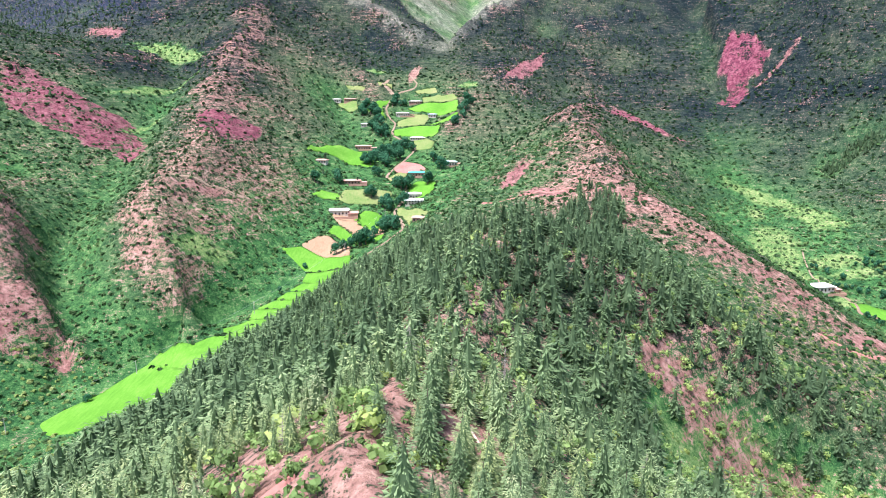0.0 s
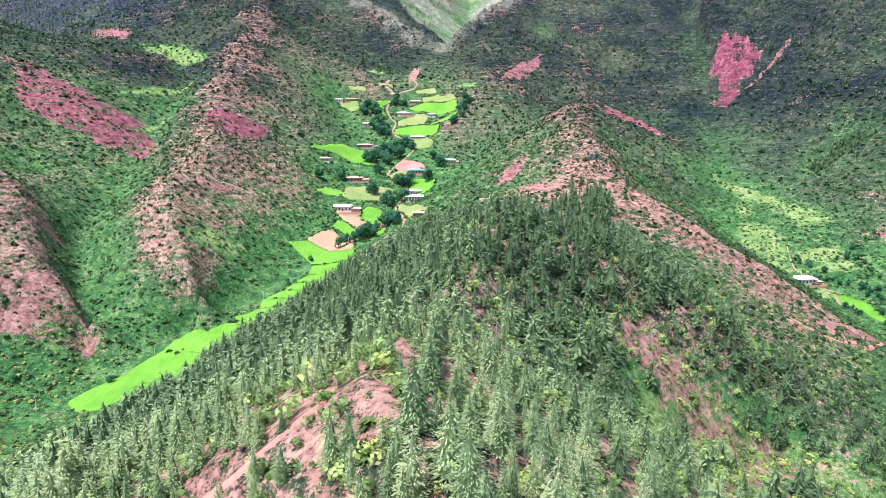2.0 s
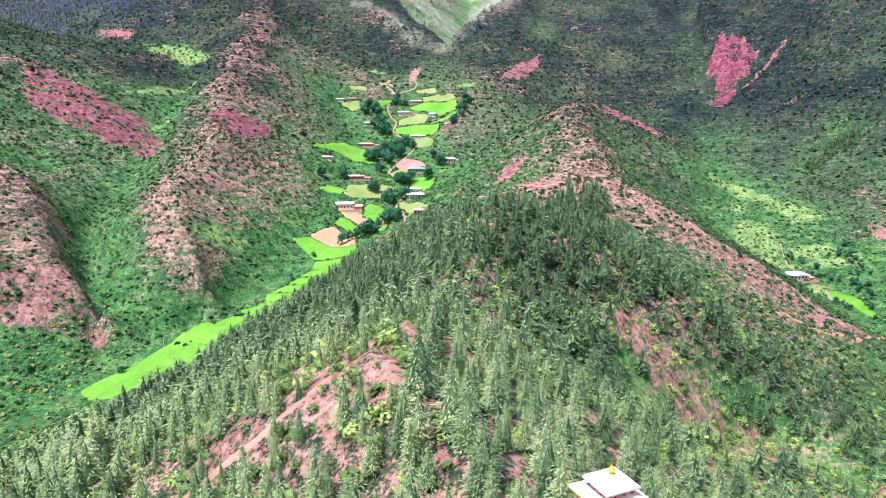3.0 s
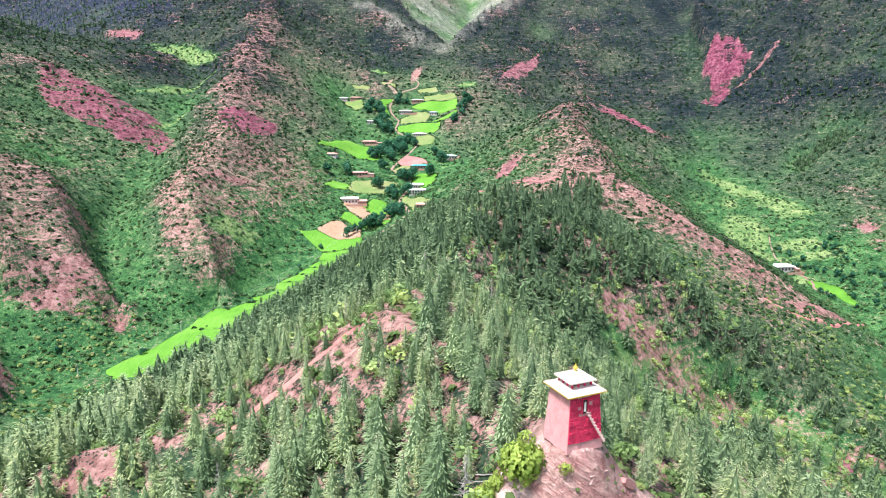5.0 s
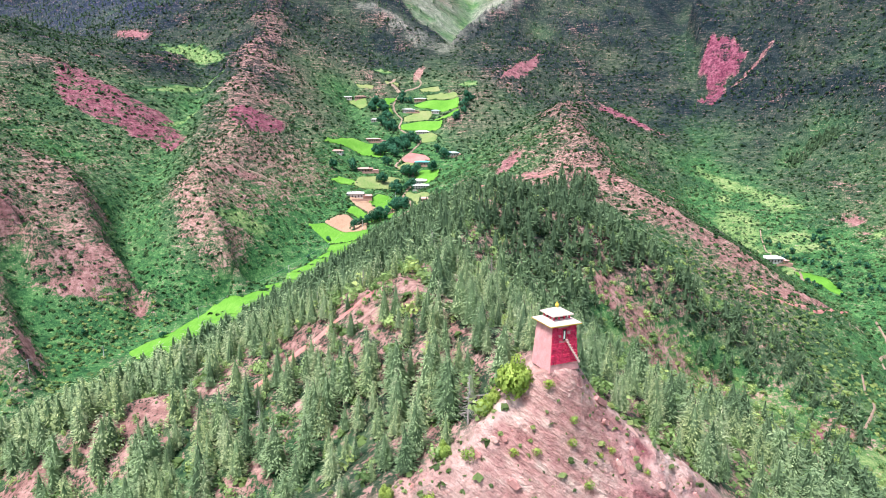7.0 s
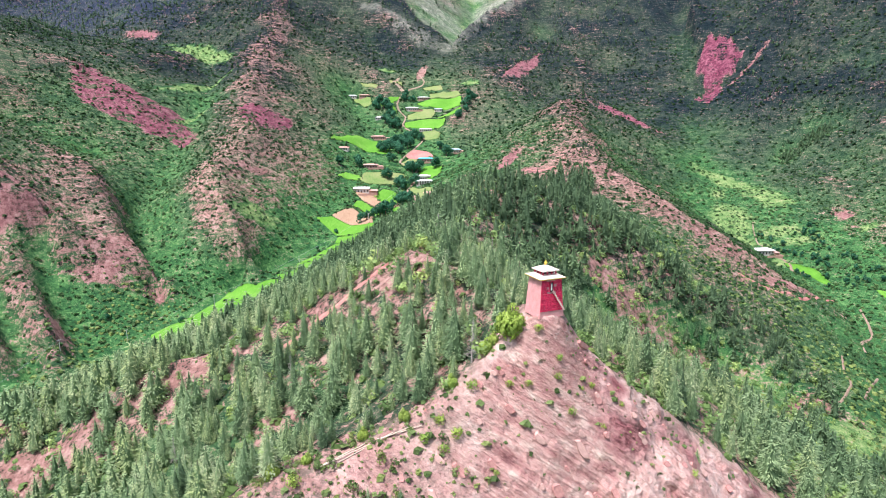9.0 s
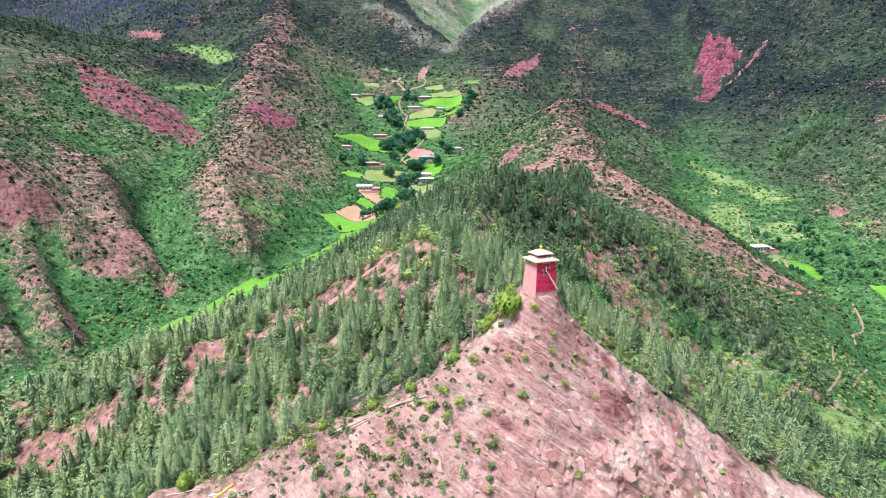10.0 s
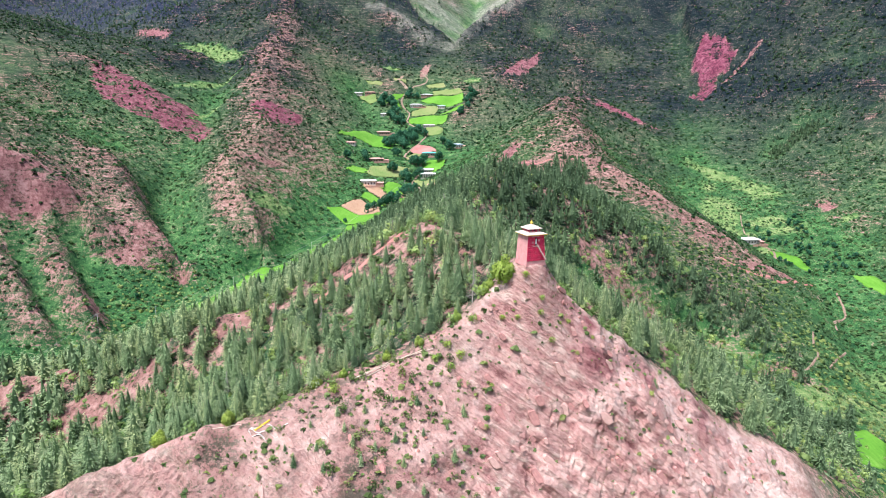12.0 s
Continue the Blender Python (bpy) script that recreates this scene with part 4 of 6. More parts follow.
def shrine_tower():
    tower = thing("shrine_tower", TOWER, "small battered crimson shrine tower with two tiered cream roofs", "tower", turn=23.6)
    bm = box(bmesh.new(), -2.85, 2.85, -2.85, 2.85, -1.6, 6.3, 0.5)
    bmesh.ops.subdivide_edges(bm, edges=bm.edges[:], cuts=9, use_grid_fill=True)
    for v in bm.verts:
        n = Vector((v.co.x, v.co.y, 0)).normalized()
        v.co += n * 0.07 * noise.noise(v.co * 1.3) + n * 0.05 * noise.noise(v.co * 4.0)
    part("wall", bm, RED_WASH, tower, "pink limewashed masonry walls, streaked and uneven")
    # courses of rough crimson stones on the entrance face
    rng = random.Random(4)
    z = -0.2
    while z < 6.1:
        h = rng.uniform(0.42, 0.62)
        half = 2.85 - 0.5 * (z + 1.6) / 7.9 - 0.06
        x = -half
        while x < half - 0.1:
            w = min(rng.uniform(0.5, 1.15), half - x)
            front = -2.85 + 0.5 * (z + 1.6) / 7.9
            if not (z + h > 3.7 and x + w > -0.55 and x < 0.35):
                bm = box(bmesh.new(), x + 0.025, x + w - 0.025, front - rng.uniform(0.06, 0.17), front + 0.2, z + 0.025, min(z + h - 0.025, 6.2), 0.02)
                part("stone", bm, RED_PAINT, tower)
            x += w
        z += h
    bm = box(bmesh.new(), -0.5, 0.3, -2.62, -2.2, 3.75, 5.75)
    part("door_recess", bm, DARK_VOID, tower, "dark upper doorway")
    frame_bm = bmesh.new()
    for x0, x1, z0, z1 in ((-0.58, -0.46, 3.7, 5.8), (0.26, 0.38, 3.7, 5.8), (-0.58, 0.38, 5.75, 5.92)):
        box(frame_bm, x0, x1, -2.74, -2.5, z0, z1)
    part("door_frame", frame_bm, RED_PAINT, tower)
    bm = box(bmesh.new(), -0.34, 0.0, -2.82, -2.7, 4.1, 5.5, 0.03)
    bmesh.ops.bevel(bm, geom=bm.edges[:], offset=0.03, segments=1, affect="EDGES")
    part("plaque", bm, CLOTH, tower, "white hanging scarf at the doorway")
    bm = rod(bmesh.new(), (0.1, -2.75, 4.0), (1.8, -4.5, 0.3), 0.16, 0.2, 8, 0.03, 2)
    ladder = part("log_ladder", bm, GREYWOOD, tower, "notched log ladder leaning to the doorway")
    for k in range(9):
        f = (k + 0.5) / 9
        c = Vector((0.1, -2.75, 4.0)).lerp(Vector((1.8, -4.5, 0.3)), f)
        part("rung", box(bmesh.new(), c.x - 0.24, c.x + 0.24, c.y - 0.16, c.y + 0.02, c.z + 0.08, c.z + 0.16), GREYWOOD, ladder)

    def roof(half, z0, z1, slope, name):
        bm = bmesh.new()
        rings = [(half, z0), (half, z1), (half - 0.05, z1 + 0.04), (half * 0.5, z1 + 0.04 + slope * 0.6), (0.12, z1 + 0.04 + slope)]
        loops = [[bm.verts.new((sx * r, sy * r, z + 0.10 * (r == half))) for sx, sy in ((-1, -1), (1, -1), (1, 1), (-1, 1))] for r, z in rings]
        for a, b in zip(loops[:-1], loops[1:]):
            for i in range(4):
                bm.faces.new((a[i], a[(i + 1) % 4], b[(i + 1) % 4], b[i]))
        bm.faces.new(loops[0][::-1])
        bm.faces.new(loops[-1])
        return part(name, bm, CREAM, tower, "cream painted slab roof with an upturned yellow edge")

    lower = roof(3.02, 6.3, 6.5, 1.0, "lower_roof")
    bm = bmesh.new()
    for s in (-1, 1):
        box(bm, -3.05, 3.05, s * 3.02 - 0.03, s * 3.02 + 0.03, 6.38, 6.52)
        box(bm, s * 3.02 - 0.03, s * 3.02 + 0.03, -3.05, 3.05, 6.38, 6.52)
    part("eave_band", bm, GILT, lower, "thin gilded band along the eave")
    bm = box(bmesh.new(), -1.2, 1.2, -1.2, 1.2, 6.8, 7.75)
    part("lantern_core", bm, DARK_VOID, tower, "dark recessed storey between the two roofs")
    for sx in (-1.5, -0.5, 0.5, 1.5):
        for sy in (-1.5, -0.5, 0.5, 1.5):
            if abs(sx) > 1 or abs(sy) > 1:
                part("post", box(bmesh.new(), sx - 0.11, sx + 0.11, sy - 0.11, sy + 0.11, 6.8, 7.72), RED_PAINT, tower, "stubby red post")
    roof(2.05, 7.68, 7.86, 0.9, "upper_roof")
    bm = bmesh.new()
    profile = [(0.32, 8.1), (0.34, 8.2), (0.16, 8.28), (0.14, 8.42), (0.30, 8.55), (0.36, 8.72), (0.26, 8.88), (0.1, 8.96), (0.14, 9.05), (0.05, 9.2), (0.02, 9.42)]
    rings = [[bm.verts.new((r * math.cos(q), r * math.sin(q), z + 0.52)) for q in (2 * math.pi * i / 12 for i in range(12))] for r, z in profile]
    for a, b in zip(rings[:-1], rings[1:]):
        for i in range(12):
            bm.faces.new((a[i], a[(i + 1) % 12], b[(i + 1) % 12], b[i]))
    bm.faces.new(rings[-1])
    part("finial", bm, GILT, tower, "gilded bulb finial")
    return tower


shrine_tower()

# loose boards and stones by the tower's entrance
for k, (x, y, turn, length) in enumerate([(19.4, 20.2, 38, 3.6), (20.0, 20.6, 28, 3.0), (18.6, 19.6, 48, 2.6), (8.3, 25.6, 70, 3.8), (7.4, 24.6, 55, 4.2), (9.0, 27.0, 15, 3.2)]):
    bm = box(bmesh.new(), -length / 2, length / 2, -0.13, 0.13, 0, 0.07)
    bmesh.ops.bevel(bm, geom=bm.edges[:], offset=0.015, segments=1, affect="EDGES")
    a, b = (on_ground(x + s * 0.45 * length * math.cos(radians(turn)), y + s * 0.45 * length * math.sin(radians(turn))) for s in (-1, 1))
    board = part("plank", bm, GREYWOOD, None)
    d = Vector(b) - Vector(a)
    board.matrix_world = Matrix.Translation((Vector(a) + Vector(b)) / 2 + Vector((0, 0, 0.12))) @ d.to_track_quat("X", "Z").to_matrix().to_4x4()
    tagged(board, "weathered grey board lying on the red rock", "plank", "loose boards by the tower")
# ---- fields, roads and meadows in the valleys ----
def soft_edge(pts, rounds=1):
    """A closed outline with its corners cut round."""
    pts = [Vector((x, y)) for x, y in pts]
    for _ in range(rounds):
        pts = [q for a, b in zip(pts, pts[1:] + pts[:1]) for q in (a * 0.93 + b * 0.07, a * 0.07 + b * 0.93)]
    return pts


FIELD_LABELS = {"young_barley": ("bright green field of young barley in the valley", "field"), "yellowing_field": ("yellowish green stubble field beside the houses", "field"),
                "ploughed_earth": ("ploughed brown earth field between green crops", "field"), "grazed_meadow": ("pale green grazed meadow with open turf", "meadow"),
                "red_clay": ("bare red clay yard beside the road", "yard")}
field_outlines = []


def field(outline, mat, lift=0.45):
    cx, cy = (sum(p[k] for p in outline) / len(outline) for k in (0, 1))
    grow = 1.13 if cy > 560 else 1.05
    ring = soft_edge([(cx + grow * (x - cx), cy + grow * (y - cy)) for x, y in outline])
    field_outlines.append(np.array([(p.x, p.y) for p in ring]))
    bm = bmesh.new()
    face = bm.faces.new([bm.verts.new((p.x, p.y, 0)) for p in ring])
    bmesh.ops.triangulate(bm, faces=[face])
    for _ in range(5):
        long = [e for e in bm.edges if e.calc_length() > 5.0]
        if not long:
            break
        bmesh.ops.subdivide_edges(bm, edges=long, cuts=1, use_grid_fill=False)
        bmesh.ops.triangulate(bm, faces=bm.faces[:])
    co = np.array([v.co[:2] for v in bm.verts])
    zs = height(co[:, 0], co[:, 1])
    for v, z in zip(bm.verts, zs):
        v.co.z = z + lift
    top = bm.faces[:]
    border = [e for e in bm.edges if e.is_boundary]
    skirt = bmesh.ops.extrude_edge_only(bm, edges=border)
    for v in (g for g in skirt["geom"] if isinstance(g, bmesh.types.BMVert)):
        v.co.z -= 1.6
    bm.normal_update()
    if sum(f.normal.z for f in top) < 0:
        bmesh.ops.reverse_faces(bm, faces=bm.faces[:])
    kind = FIELD_LABELS[mat.name]
    ob = part(kind[1], bm, mat, None)
    for p in ob.data.polygons:
        p.use_smooth = True
    return tagged(ob, *kind, group="valley fields", kind="structure")


field([(-119, 476), (-106, 484), (-83, 473), (-66, 456), (-66, 433), (-82, 442), (-96, 454), (-104, 462)], CROP)
field([(-96, 451), (-81, 439), (-67, 430), (-70, 409), (-83, 418), (-96, 434)], CROP)
field([(-95, 430), (-71, 405), (-76, 398), (-102, 422)], CROP)
field([(-103, 420), (-76, 397), (-83, 397), (-108, 410)], CROP)
field([(-108, 409), (-83, 396), (-89, 389), (-118, 400)], CROP)
field([(-120, 399), (-89, 388), (-95, 379), (-118, 382)], CROP)
field([(-118, 380), (-97, 378), (-100, 365), (-123, 353), (-128, 365)], CROP)
field([(-126, 355), (-115, 369), (-99, 359), (-108, 349), (-120, 333), (-131, 320), (-146, 325), (-161, 338), (-159, 352), (-140, 345)], CROP)
field([(-161, 337), (-146, 324), (-131, 318), (-131, 303), (-143, 290), (-154, 279), (-164, 268), (-176, 270), (-186, 281), (-181, 294), (-172, 307), (-167, 324)], CROP)
field([(-107, 487), (-97, 505), (-91, 509), (-71, 489), (-68, 459), (-85, 476)], TILLED)
field([(-91, 514), (-89, 526), (-83, 528), (-46, 490), (-46, 482), (-58, 473), (-75, 504)], CROP)
field([(-95, 550), (-87, 552), (-75, 546), (-48, 516), (-47, 493), (-83, 529), (-90, 539)], TILLED)
field([(-75, 545), (-68, 564), (-58, 566), (-49, 558), (-46, 514)], CROP)
field([(-91, 581), (-89, 605), (-52, 617), (-50, 606), (-60, 584), (-82, 577)], STUBBLE)
field([(-114, 573), (-109, 589), (-93, 592), (-94, 579), (-109, 575)], CROP)
field([(-41, 579), (-36, 583), (-12, 524), (-14, 514), (-21, 518), (-26, 493), (-39, 562)], STUBBLE)
field([(-32, 634), (-26, 645), (-8, 638), (-10, 617), (-15, 608), (-24, 605), (-31, 624)], CROP)
field([(-134, 666), (-130, 686), (-112, 726), (-98, 732), (-78, 735), (-76, 686), (-96, 688), (-111, 693)], CROP)
field([(-54, 655), (-45, 673), (-37, 672), (-41, 651), (-51, 648)], STUBBLE)
field([(-50, 686), (-43, 706), (-26, 696), (-18, 680), (-37, 674), (-47, 675)], CLAY)
field([(-141, 898), (-116, 892), (-112, 876), (-120, 867)], STUBBLE)
field([(-97, 867), (-88, 881), (-68, 891), (-80, 872), (-73, 847), (-85, 849)], CROP)
field([(-42, 876), (-27, 883), (16, 870), (14, 837), (-16, 858), (-34, 867)], CROP)
field([(-55, 840), (-36, 857), (-18, 847), (-25, 822), (-54, 824)], STUBBLE)
field([(-15, 820), (17, 825), (14, 802), (0, 813)], CROP)
field([(-56, 812), (-30, 817), (-6, 809), (-8, 789), (-15, 781), (-55, 795)], CROP)
field([(-33, 774), (-19, 773), (-11, 761), (-14, 744), (-31, 742)], STUBBLE)
field([(-132, 923), (-107, 917), (-109, 910), (-128, 918)], STUBBLE)
field([(-89, 927), (-71, 927), (-70, 917), (-86, 918)], STUBBLE)
field([(-36, 921), (-12, 924), (-9, 909), (-33, 914)], STUBBLE)
field([(-25, 901), (13, 889), (16, 874), (-24, 887)], STUBBLE)
field([(298, 459), (312, 461), (320, 451), (315, 420), (311, 415), (309, 438), (298, 450)], CROP)
field([(173, 130), (192, 143), (196, 133), (181, 111), (167, 108)], CROP)
field([(328, 381), (339, 376), (340, 357), (329, 341), (326, 369)], CROP)


def ribbon(name, line, width, mat, lift, label, category):
    """A road or path draped along a line."""
    pts = drawn([(x, y, 0) for x, y in line], 3.0)[:, :2]
    for _ in range(3):
        pts[1:-1] = (pts[:-2] + 2 * pts[1:-1] + pts[2:]) / 4
    d = np.gradient(pts, axis=0)
    n = np.stack([-d[:, 1], d[:, 0]], 1) / np.maximum(np.hypot(d[:, 0], d[:, 1]), 1e-6)[:, None]
    w = width * (0.5 + 0.16 * fbm(pts[:, 0] / 9, pts[:, 1] / 9, 2, 61))[:, None]
    cols = [pts + n * w * s for s in (-1, -0.5, 0, 0.5, 1)]
    x, y = np.stack([c[:, 0] for c in cols], 1), np.stack([c[:, 1] for c in cols], 1)
    z = height(x, y) + lift
    z[:, 0] -= 0.5
    z[:, -1] -= 0.5
    mesh = sheet(name, x[:, ::-1], y[:, ::-1], z[:, ::-1])
    mesh.materials.append(mat)
    return tagged(new(name, mesh), label, category, kind="structure")


VALLEY_ROAD = [(-62, 430), (-38, 470), (-30, 490), (-34, 518), (-43, 574), (-37, 601), (-35, 623), (-38, 644), (-47, 650), (-57, 656), (-54, 673), (-47, 698),
               (-43, 707), (-32, 738), (-31, 748), (-45, 773), (-58, 792), (-62, 805), (-59, 833), (-71, 856), (-74, 871), (-70, 894), (-62, 908), (-50, 918), (-38, 929), (-36, 940), (-47, 958)]
ribbon("road", VALLEY_ROAD, 2.5, DUST, 0.7, "pale dust road winding up between the fields", "road")
ribbon("track", [(-64, 902), (-72, 912), (-84, 918), (-76, 940)], 5.5, DUST, 0.6, "pale gravel wash beside the stream", "track")
ribbon("track", [(290, 470), (300, 470), (302, 458), (296, 445), (306, 440)], 3.0, DUST, 0.6, "dirt drive beside the white house", "track")
ribbon("track", [(290, 482), (293, 505), (300, 530), (306, 545)], 1.3, DUST, 0.6, "narrow footpath through the side valley meadows", "track")
ribbon("track", [(-205, 470), (-190, 480), (-172, 494), (-150, 505)], 2.0, DUST, 0.4, "terraced footpath across the spur", "track")
ribbon("track", [(30, 488), (50, 470), (72, 458), (90, 450)], 3.0, CLAY, 0.5, "red earth track below the outcrop", "track")
ribbon("track", [(306, 363), (298, 340), (290, 322), (268, 300), (262, 285)], 1.7, DUST, 0.5, "pale hairpin footpath on the scrubby slope", "track")
ribbon("track", [(228, 255), (215, 230), (210, 216), (196, 200), (188, 191)], 1.3, DUST, 0.5, "zigzag footpath on the scrubby slope", "track")
ribbon("track", [(247, 250), (228, 228), (211, 206)], 1.2, DUST, 0.5, "zigzag footpath on the scrubby slope", "track")
ribbon("track", [(190, 315), (206, 309), (243, 329), (296, 381)], 2.4, CLAY, 0.5, "red earth track along the foot of the scree", "track")
ribbon("track", [(-50, 70), (-38, 74), (-28, 77), (-20, 80)], 1.8, CLAY, 0.25, "trodden red path along the ridge", "track")
# ---- houses ----
def house(x, y, w, d, h, turn, wall_mat, roof_mat, label, annex=0.0, storeys=1):
    z = min(on_ground(x + sx * w / 2, y + sy * d / 2)[2] for sx in (-1, 0, 1) for sy in (-1, 0, 1))
    top = on_ground(x, y)[2] - z
    home = thing("farmhouse", (x, y, z - 0.5), label, "house", "village houses", turn)
    h, d = h * 0.72, d * 1.2
    hh = h + 0.5 + max(0.0, top) * 0.6
    part("wall", box(bmesh.new(), -w / 2, w / 2, -d / 2, d / 2, 0, hh, 0.12), wall_mat, home)

    def slab(name, x0, x1, y0, y1, z0, rise, mat):
        bm, o = bmesh.new(), 1.0
        rings = [(o, 0.0), (o, 0.22), (o - 0.06, 0.26), (-min(x1 - x0, y1 - y0) * 0.36, 0.26 + rise)]
        loops = [[bm.verts.new((px, py, z0 + dz)) for px, py in ((x0 - g, y0 - g), (x1 + g, y0 - g), (x1 + g, y1 + g), (x0 - g, y1 + g))] for g, dz in rings]
        for a, b in zip(loops[:-1], loops[1:]):
            for i in range(4):
                bm.faces.new((a[i], a[(i + 1) % 4], b[(i + 1) % 4], b[i]))
        bm.faces.new(loops[0][::-1])
        bm.faces.new(loops[-1])
        return part(name, bm, mat, home)

    slab("roof", -w / 2, w / 2, -d / 2, d / 2, hh, 0.9, roof_mat)
    n = max(3, int(w / 2.6))
    for s in range(storeys):
        for k in range(n):
            cx = -w / 2 + w * (k + 0.5) / n
            z0 = 1.2 + s * 2.1 + (hh - h - 0.5)
            if s == 0 and k == n // 2:
                part("door", box(bmesh.new(), cx - 0.55, cx + 0.55, -d / 2 - 0.08, -d / 2 + 0.3, z0 - 0.8, z0 + 1.2), DARK_VOID, home)
                continue
            win = part("window", box(bmesh.new(), cx - 0.65, cx + 0.65, -d / 2 - 0.07, -d / 2 + 0.3, z0, z0 + 1.4), PANE, home)
            part("lintel", box(bmesh.new(), cx - 0.8, cx + 0.8, -d / 2 - 0.22, -d / 2 + 0.2, z0 + 1.4, z0 + 1.55), EARTH_WALL, win)
            part("sill", box(bmesh.new(), cx - 0.8, cx + 0.8, -d / 2 - 0.14, -d / 2 + 0.2, z0 - 0.12, z0), EARTH_WALL, win)
    if annex:
        part("annex_wall", box(bmesh.new(), w / 2 + 0.05, w / 2 + annex, -d / 2 - 1.5, d / 2 - 2.0, 0, hh * 0.62, 0.08), EARTH_WALL, home)
        slab("annex_roof", w / 2 + 0.8, w / 2 + annex - 0.2, -d / 2 - 1.3, d / 2 - 2.2, hh * 0.62, 0.2, PINK_ROOF)
        yard = bmesh.new()
        box(yard, w / 2 + annex - 0.3, w / 2 + annex, -d / 2 - 7.5, -d / 2 - 1.5, 0, 2.0)
        box(yard, -w / 4, w / 2 + annex, -d / 2 - 7.8, -d / 2 - 7.5, 0, 2.0)
        part("yard_wall", yard, EARTH_WALL, home, "low earth wall round the yard")
    return home


W, E_ = WHITE_WALL, EARTH_WALL
house(-88.5, 553, 15, 10, 5.2, 8, W, WHITE_ROOF, "farmhouse with a broad white roof and a red earth yard", 8)
house(-26.5, 592, 16, 9, 6.2, 4, W, WHITE_ROOF, "two-storey whitewashed farmhouse with a white roof by the road", 9, 2)
house(-27.5, 612, 13, 8, 5.0, 2, W, WHITE_ROOF, "low white-roofed house beside the valley road", 0)
house(-27, 668, 15, 8, 4.4, 0, E_, TEAL_ROOF, "earth-walled house with a turquoise sheet roof", 7)
house(6.5, 685, 14, 9, 4.8, 12, W, BLUE_ROOF, "white house with a pale blue sheet roof on the slope", 5)
house(-19.3, 501, 8, 6, 4.2, -6, E_, PINK_ROOF, "small red earth house at the edge of the wood")
house(-90.7, 753, 17, 9, 4.8, 4, E_, PINK_ROOF, "long earth-walled house with a dried clay roof", 6)
house(-87.5, 630, 15, 8, 4.0, 10, E_, PINK_ROOF, "ruined red earth house with low roofless yards", 6)
house(-122, 657, 13, 7, 4.0, -8, W, PINK_ROOF, "flat-roofed pale house above the green field")
house(-143, 905, 12, 8, 4.4, 0, W, WHITE_ROOF, "small white house high on the valley side")
house(-124, 899, 16, 8, 4.4, 3, E_, PINK_ROOF, "dark earth farmhouse with a flat clay roof")
house(-52, 862, 17, 10, 5.0, 8, W, WHITE_ROOF, "white-roofed farmhouse among the upper fields", 6)
house(-36.5, 892, 17, 9, 4.4, 2, E_, WHITE_ROOF, "pale-roofed house beside the upper road")
house(-30, 777, 16, 8, 3.6, 3, W, WHITE_ROOF, "low white-roofed house below the terraced fields")
house(-96.5, 825, 9, 6, 4.0, 5, W, WHITE_ROOF, "tiny white house beside dark trees")
house(-13.5, 848, 10, 7, 4.6, -10, W, BLUE_ROOF, "grey-green roofed house among bushes")
house(287.5, 481, 15, 9, 4.6, 8, W, WHITE_ROOF, "lone white-roofed farmhouse in the side valley", 4)


# ---- power line down the valley ----
def utility_pole(x, y, tall=8.0, turn=60):
    pole = thing("utility_pole", on_ground(x, y, 0.2), "slender grey concrete power pole with a cross-arm", "utility pole", "valley power line", turn)
    part("shaft", rod(bmesh.new(), (0, 0, 0), (0, 0, tall + 0.2), 0.20, 0.13, 8), CONCRETE, pole)
    part("cross_arm", box(bmesh.new(), -0.9, 0.9, -0.06, 0.06, tall - 0.5, tall - 0.36), CONCRETE, pole)
    for s in (-0.8, 0.0, 0.8):
        part("insulator", rod(bmesh.new(), (s, 0, tall - 0.36), (s, 0, tall - 0.12), 0.07, 0.05, 6), WHITE_WALL, pole)
    return pole.matrix_world.copy(), tall


POLES = [(-232, 160), (-212, 228), (-197, 271), (-163, 327), (-118, 392), (-72, 470), (-68, 496), (-50, 560)]
heads = [utility_pole(x, y) for x, y in POLES]
for (a, ta), (b, tb) in zip(heads[:-1], heads[1:]):
    for s in (-0.8, 0.8):
        p, q = a @ Vector((s, 0, ta - 0.1)), b @ Vector((s, 0, tb - 0.1))
        sag = [p.lerp(q, k / 10) - Vector((0, 0, 0.02 * (q - p).length * 4 * (k / 10) * (1 - k / 10))) for k in range(11)]
        bm = bmesh.new()
        rings = [[bm.verts.new(c + Vector((0.03 * math.cos(g), 0.03 * math.cos(g), 0.04 * math.sin(g)))) for g in (0.5, 2.6, 4.7)] for c in sag]
        for c, d in zip(rings[:-1], rings[1:]):
            for k in range(3):
                bm.faces.new((c[k], c[(k + 1) % 3], d[(k + 1) % 3], d[k]))
        tagged(part("power_cable", bm, WIRE, None), "thin sagging cable strung between the power poles", "cable", "valley power line")


# ---- logs and scarves on the shoulder below the tower ----
def lying(name, a, b, r0, r1, mat, label, category, group, lift=0.25, seed=0):
    pa, pb = Vector(on_ground(*a)) + Vector((0, 0, lift)), Vector(on_ground(*b)) + Vector((0, 0, lift))
    return tagged(part(name, rod(bmesh.new(), pa, pb, r0, r1, 7, 0.08, seed), mat, None), label, category, group)


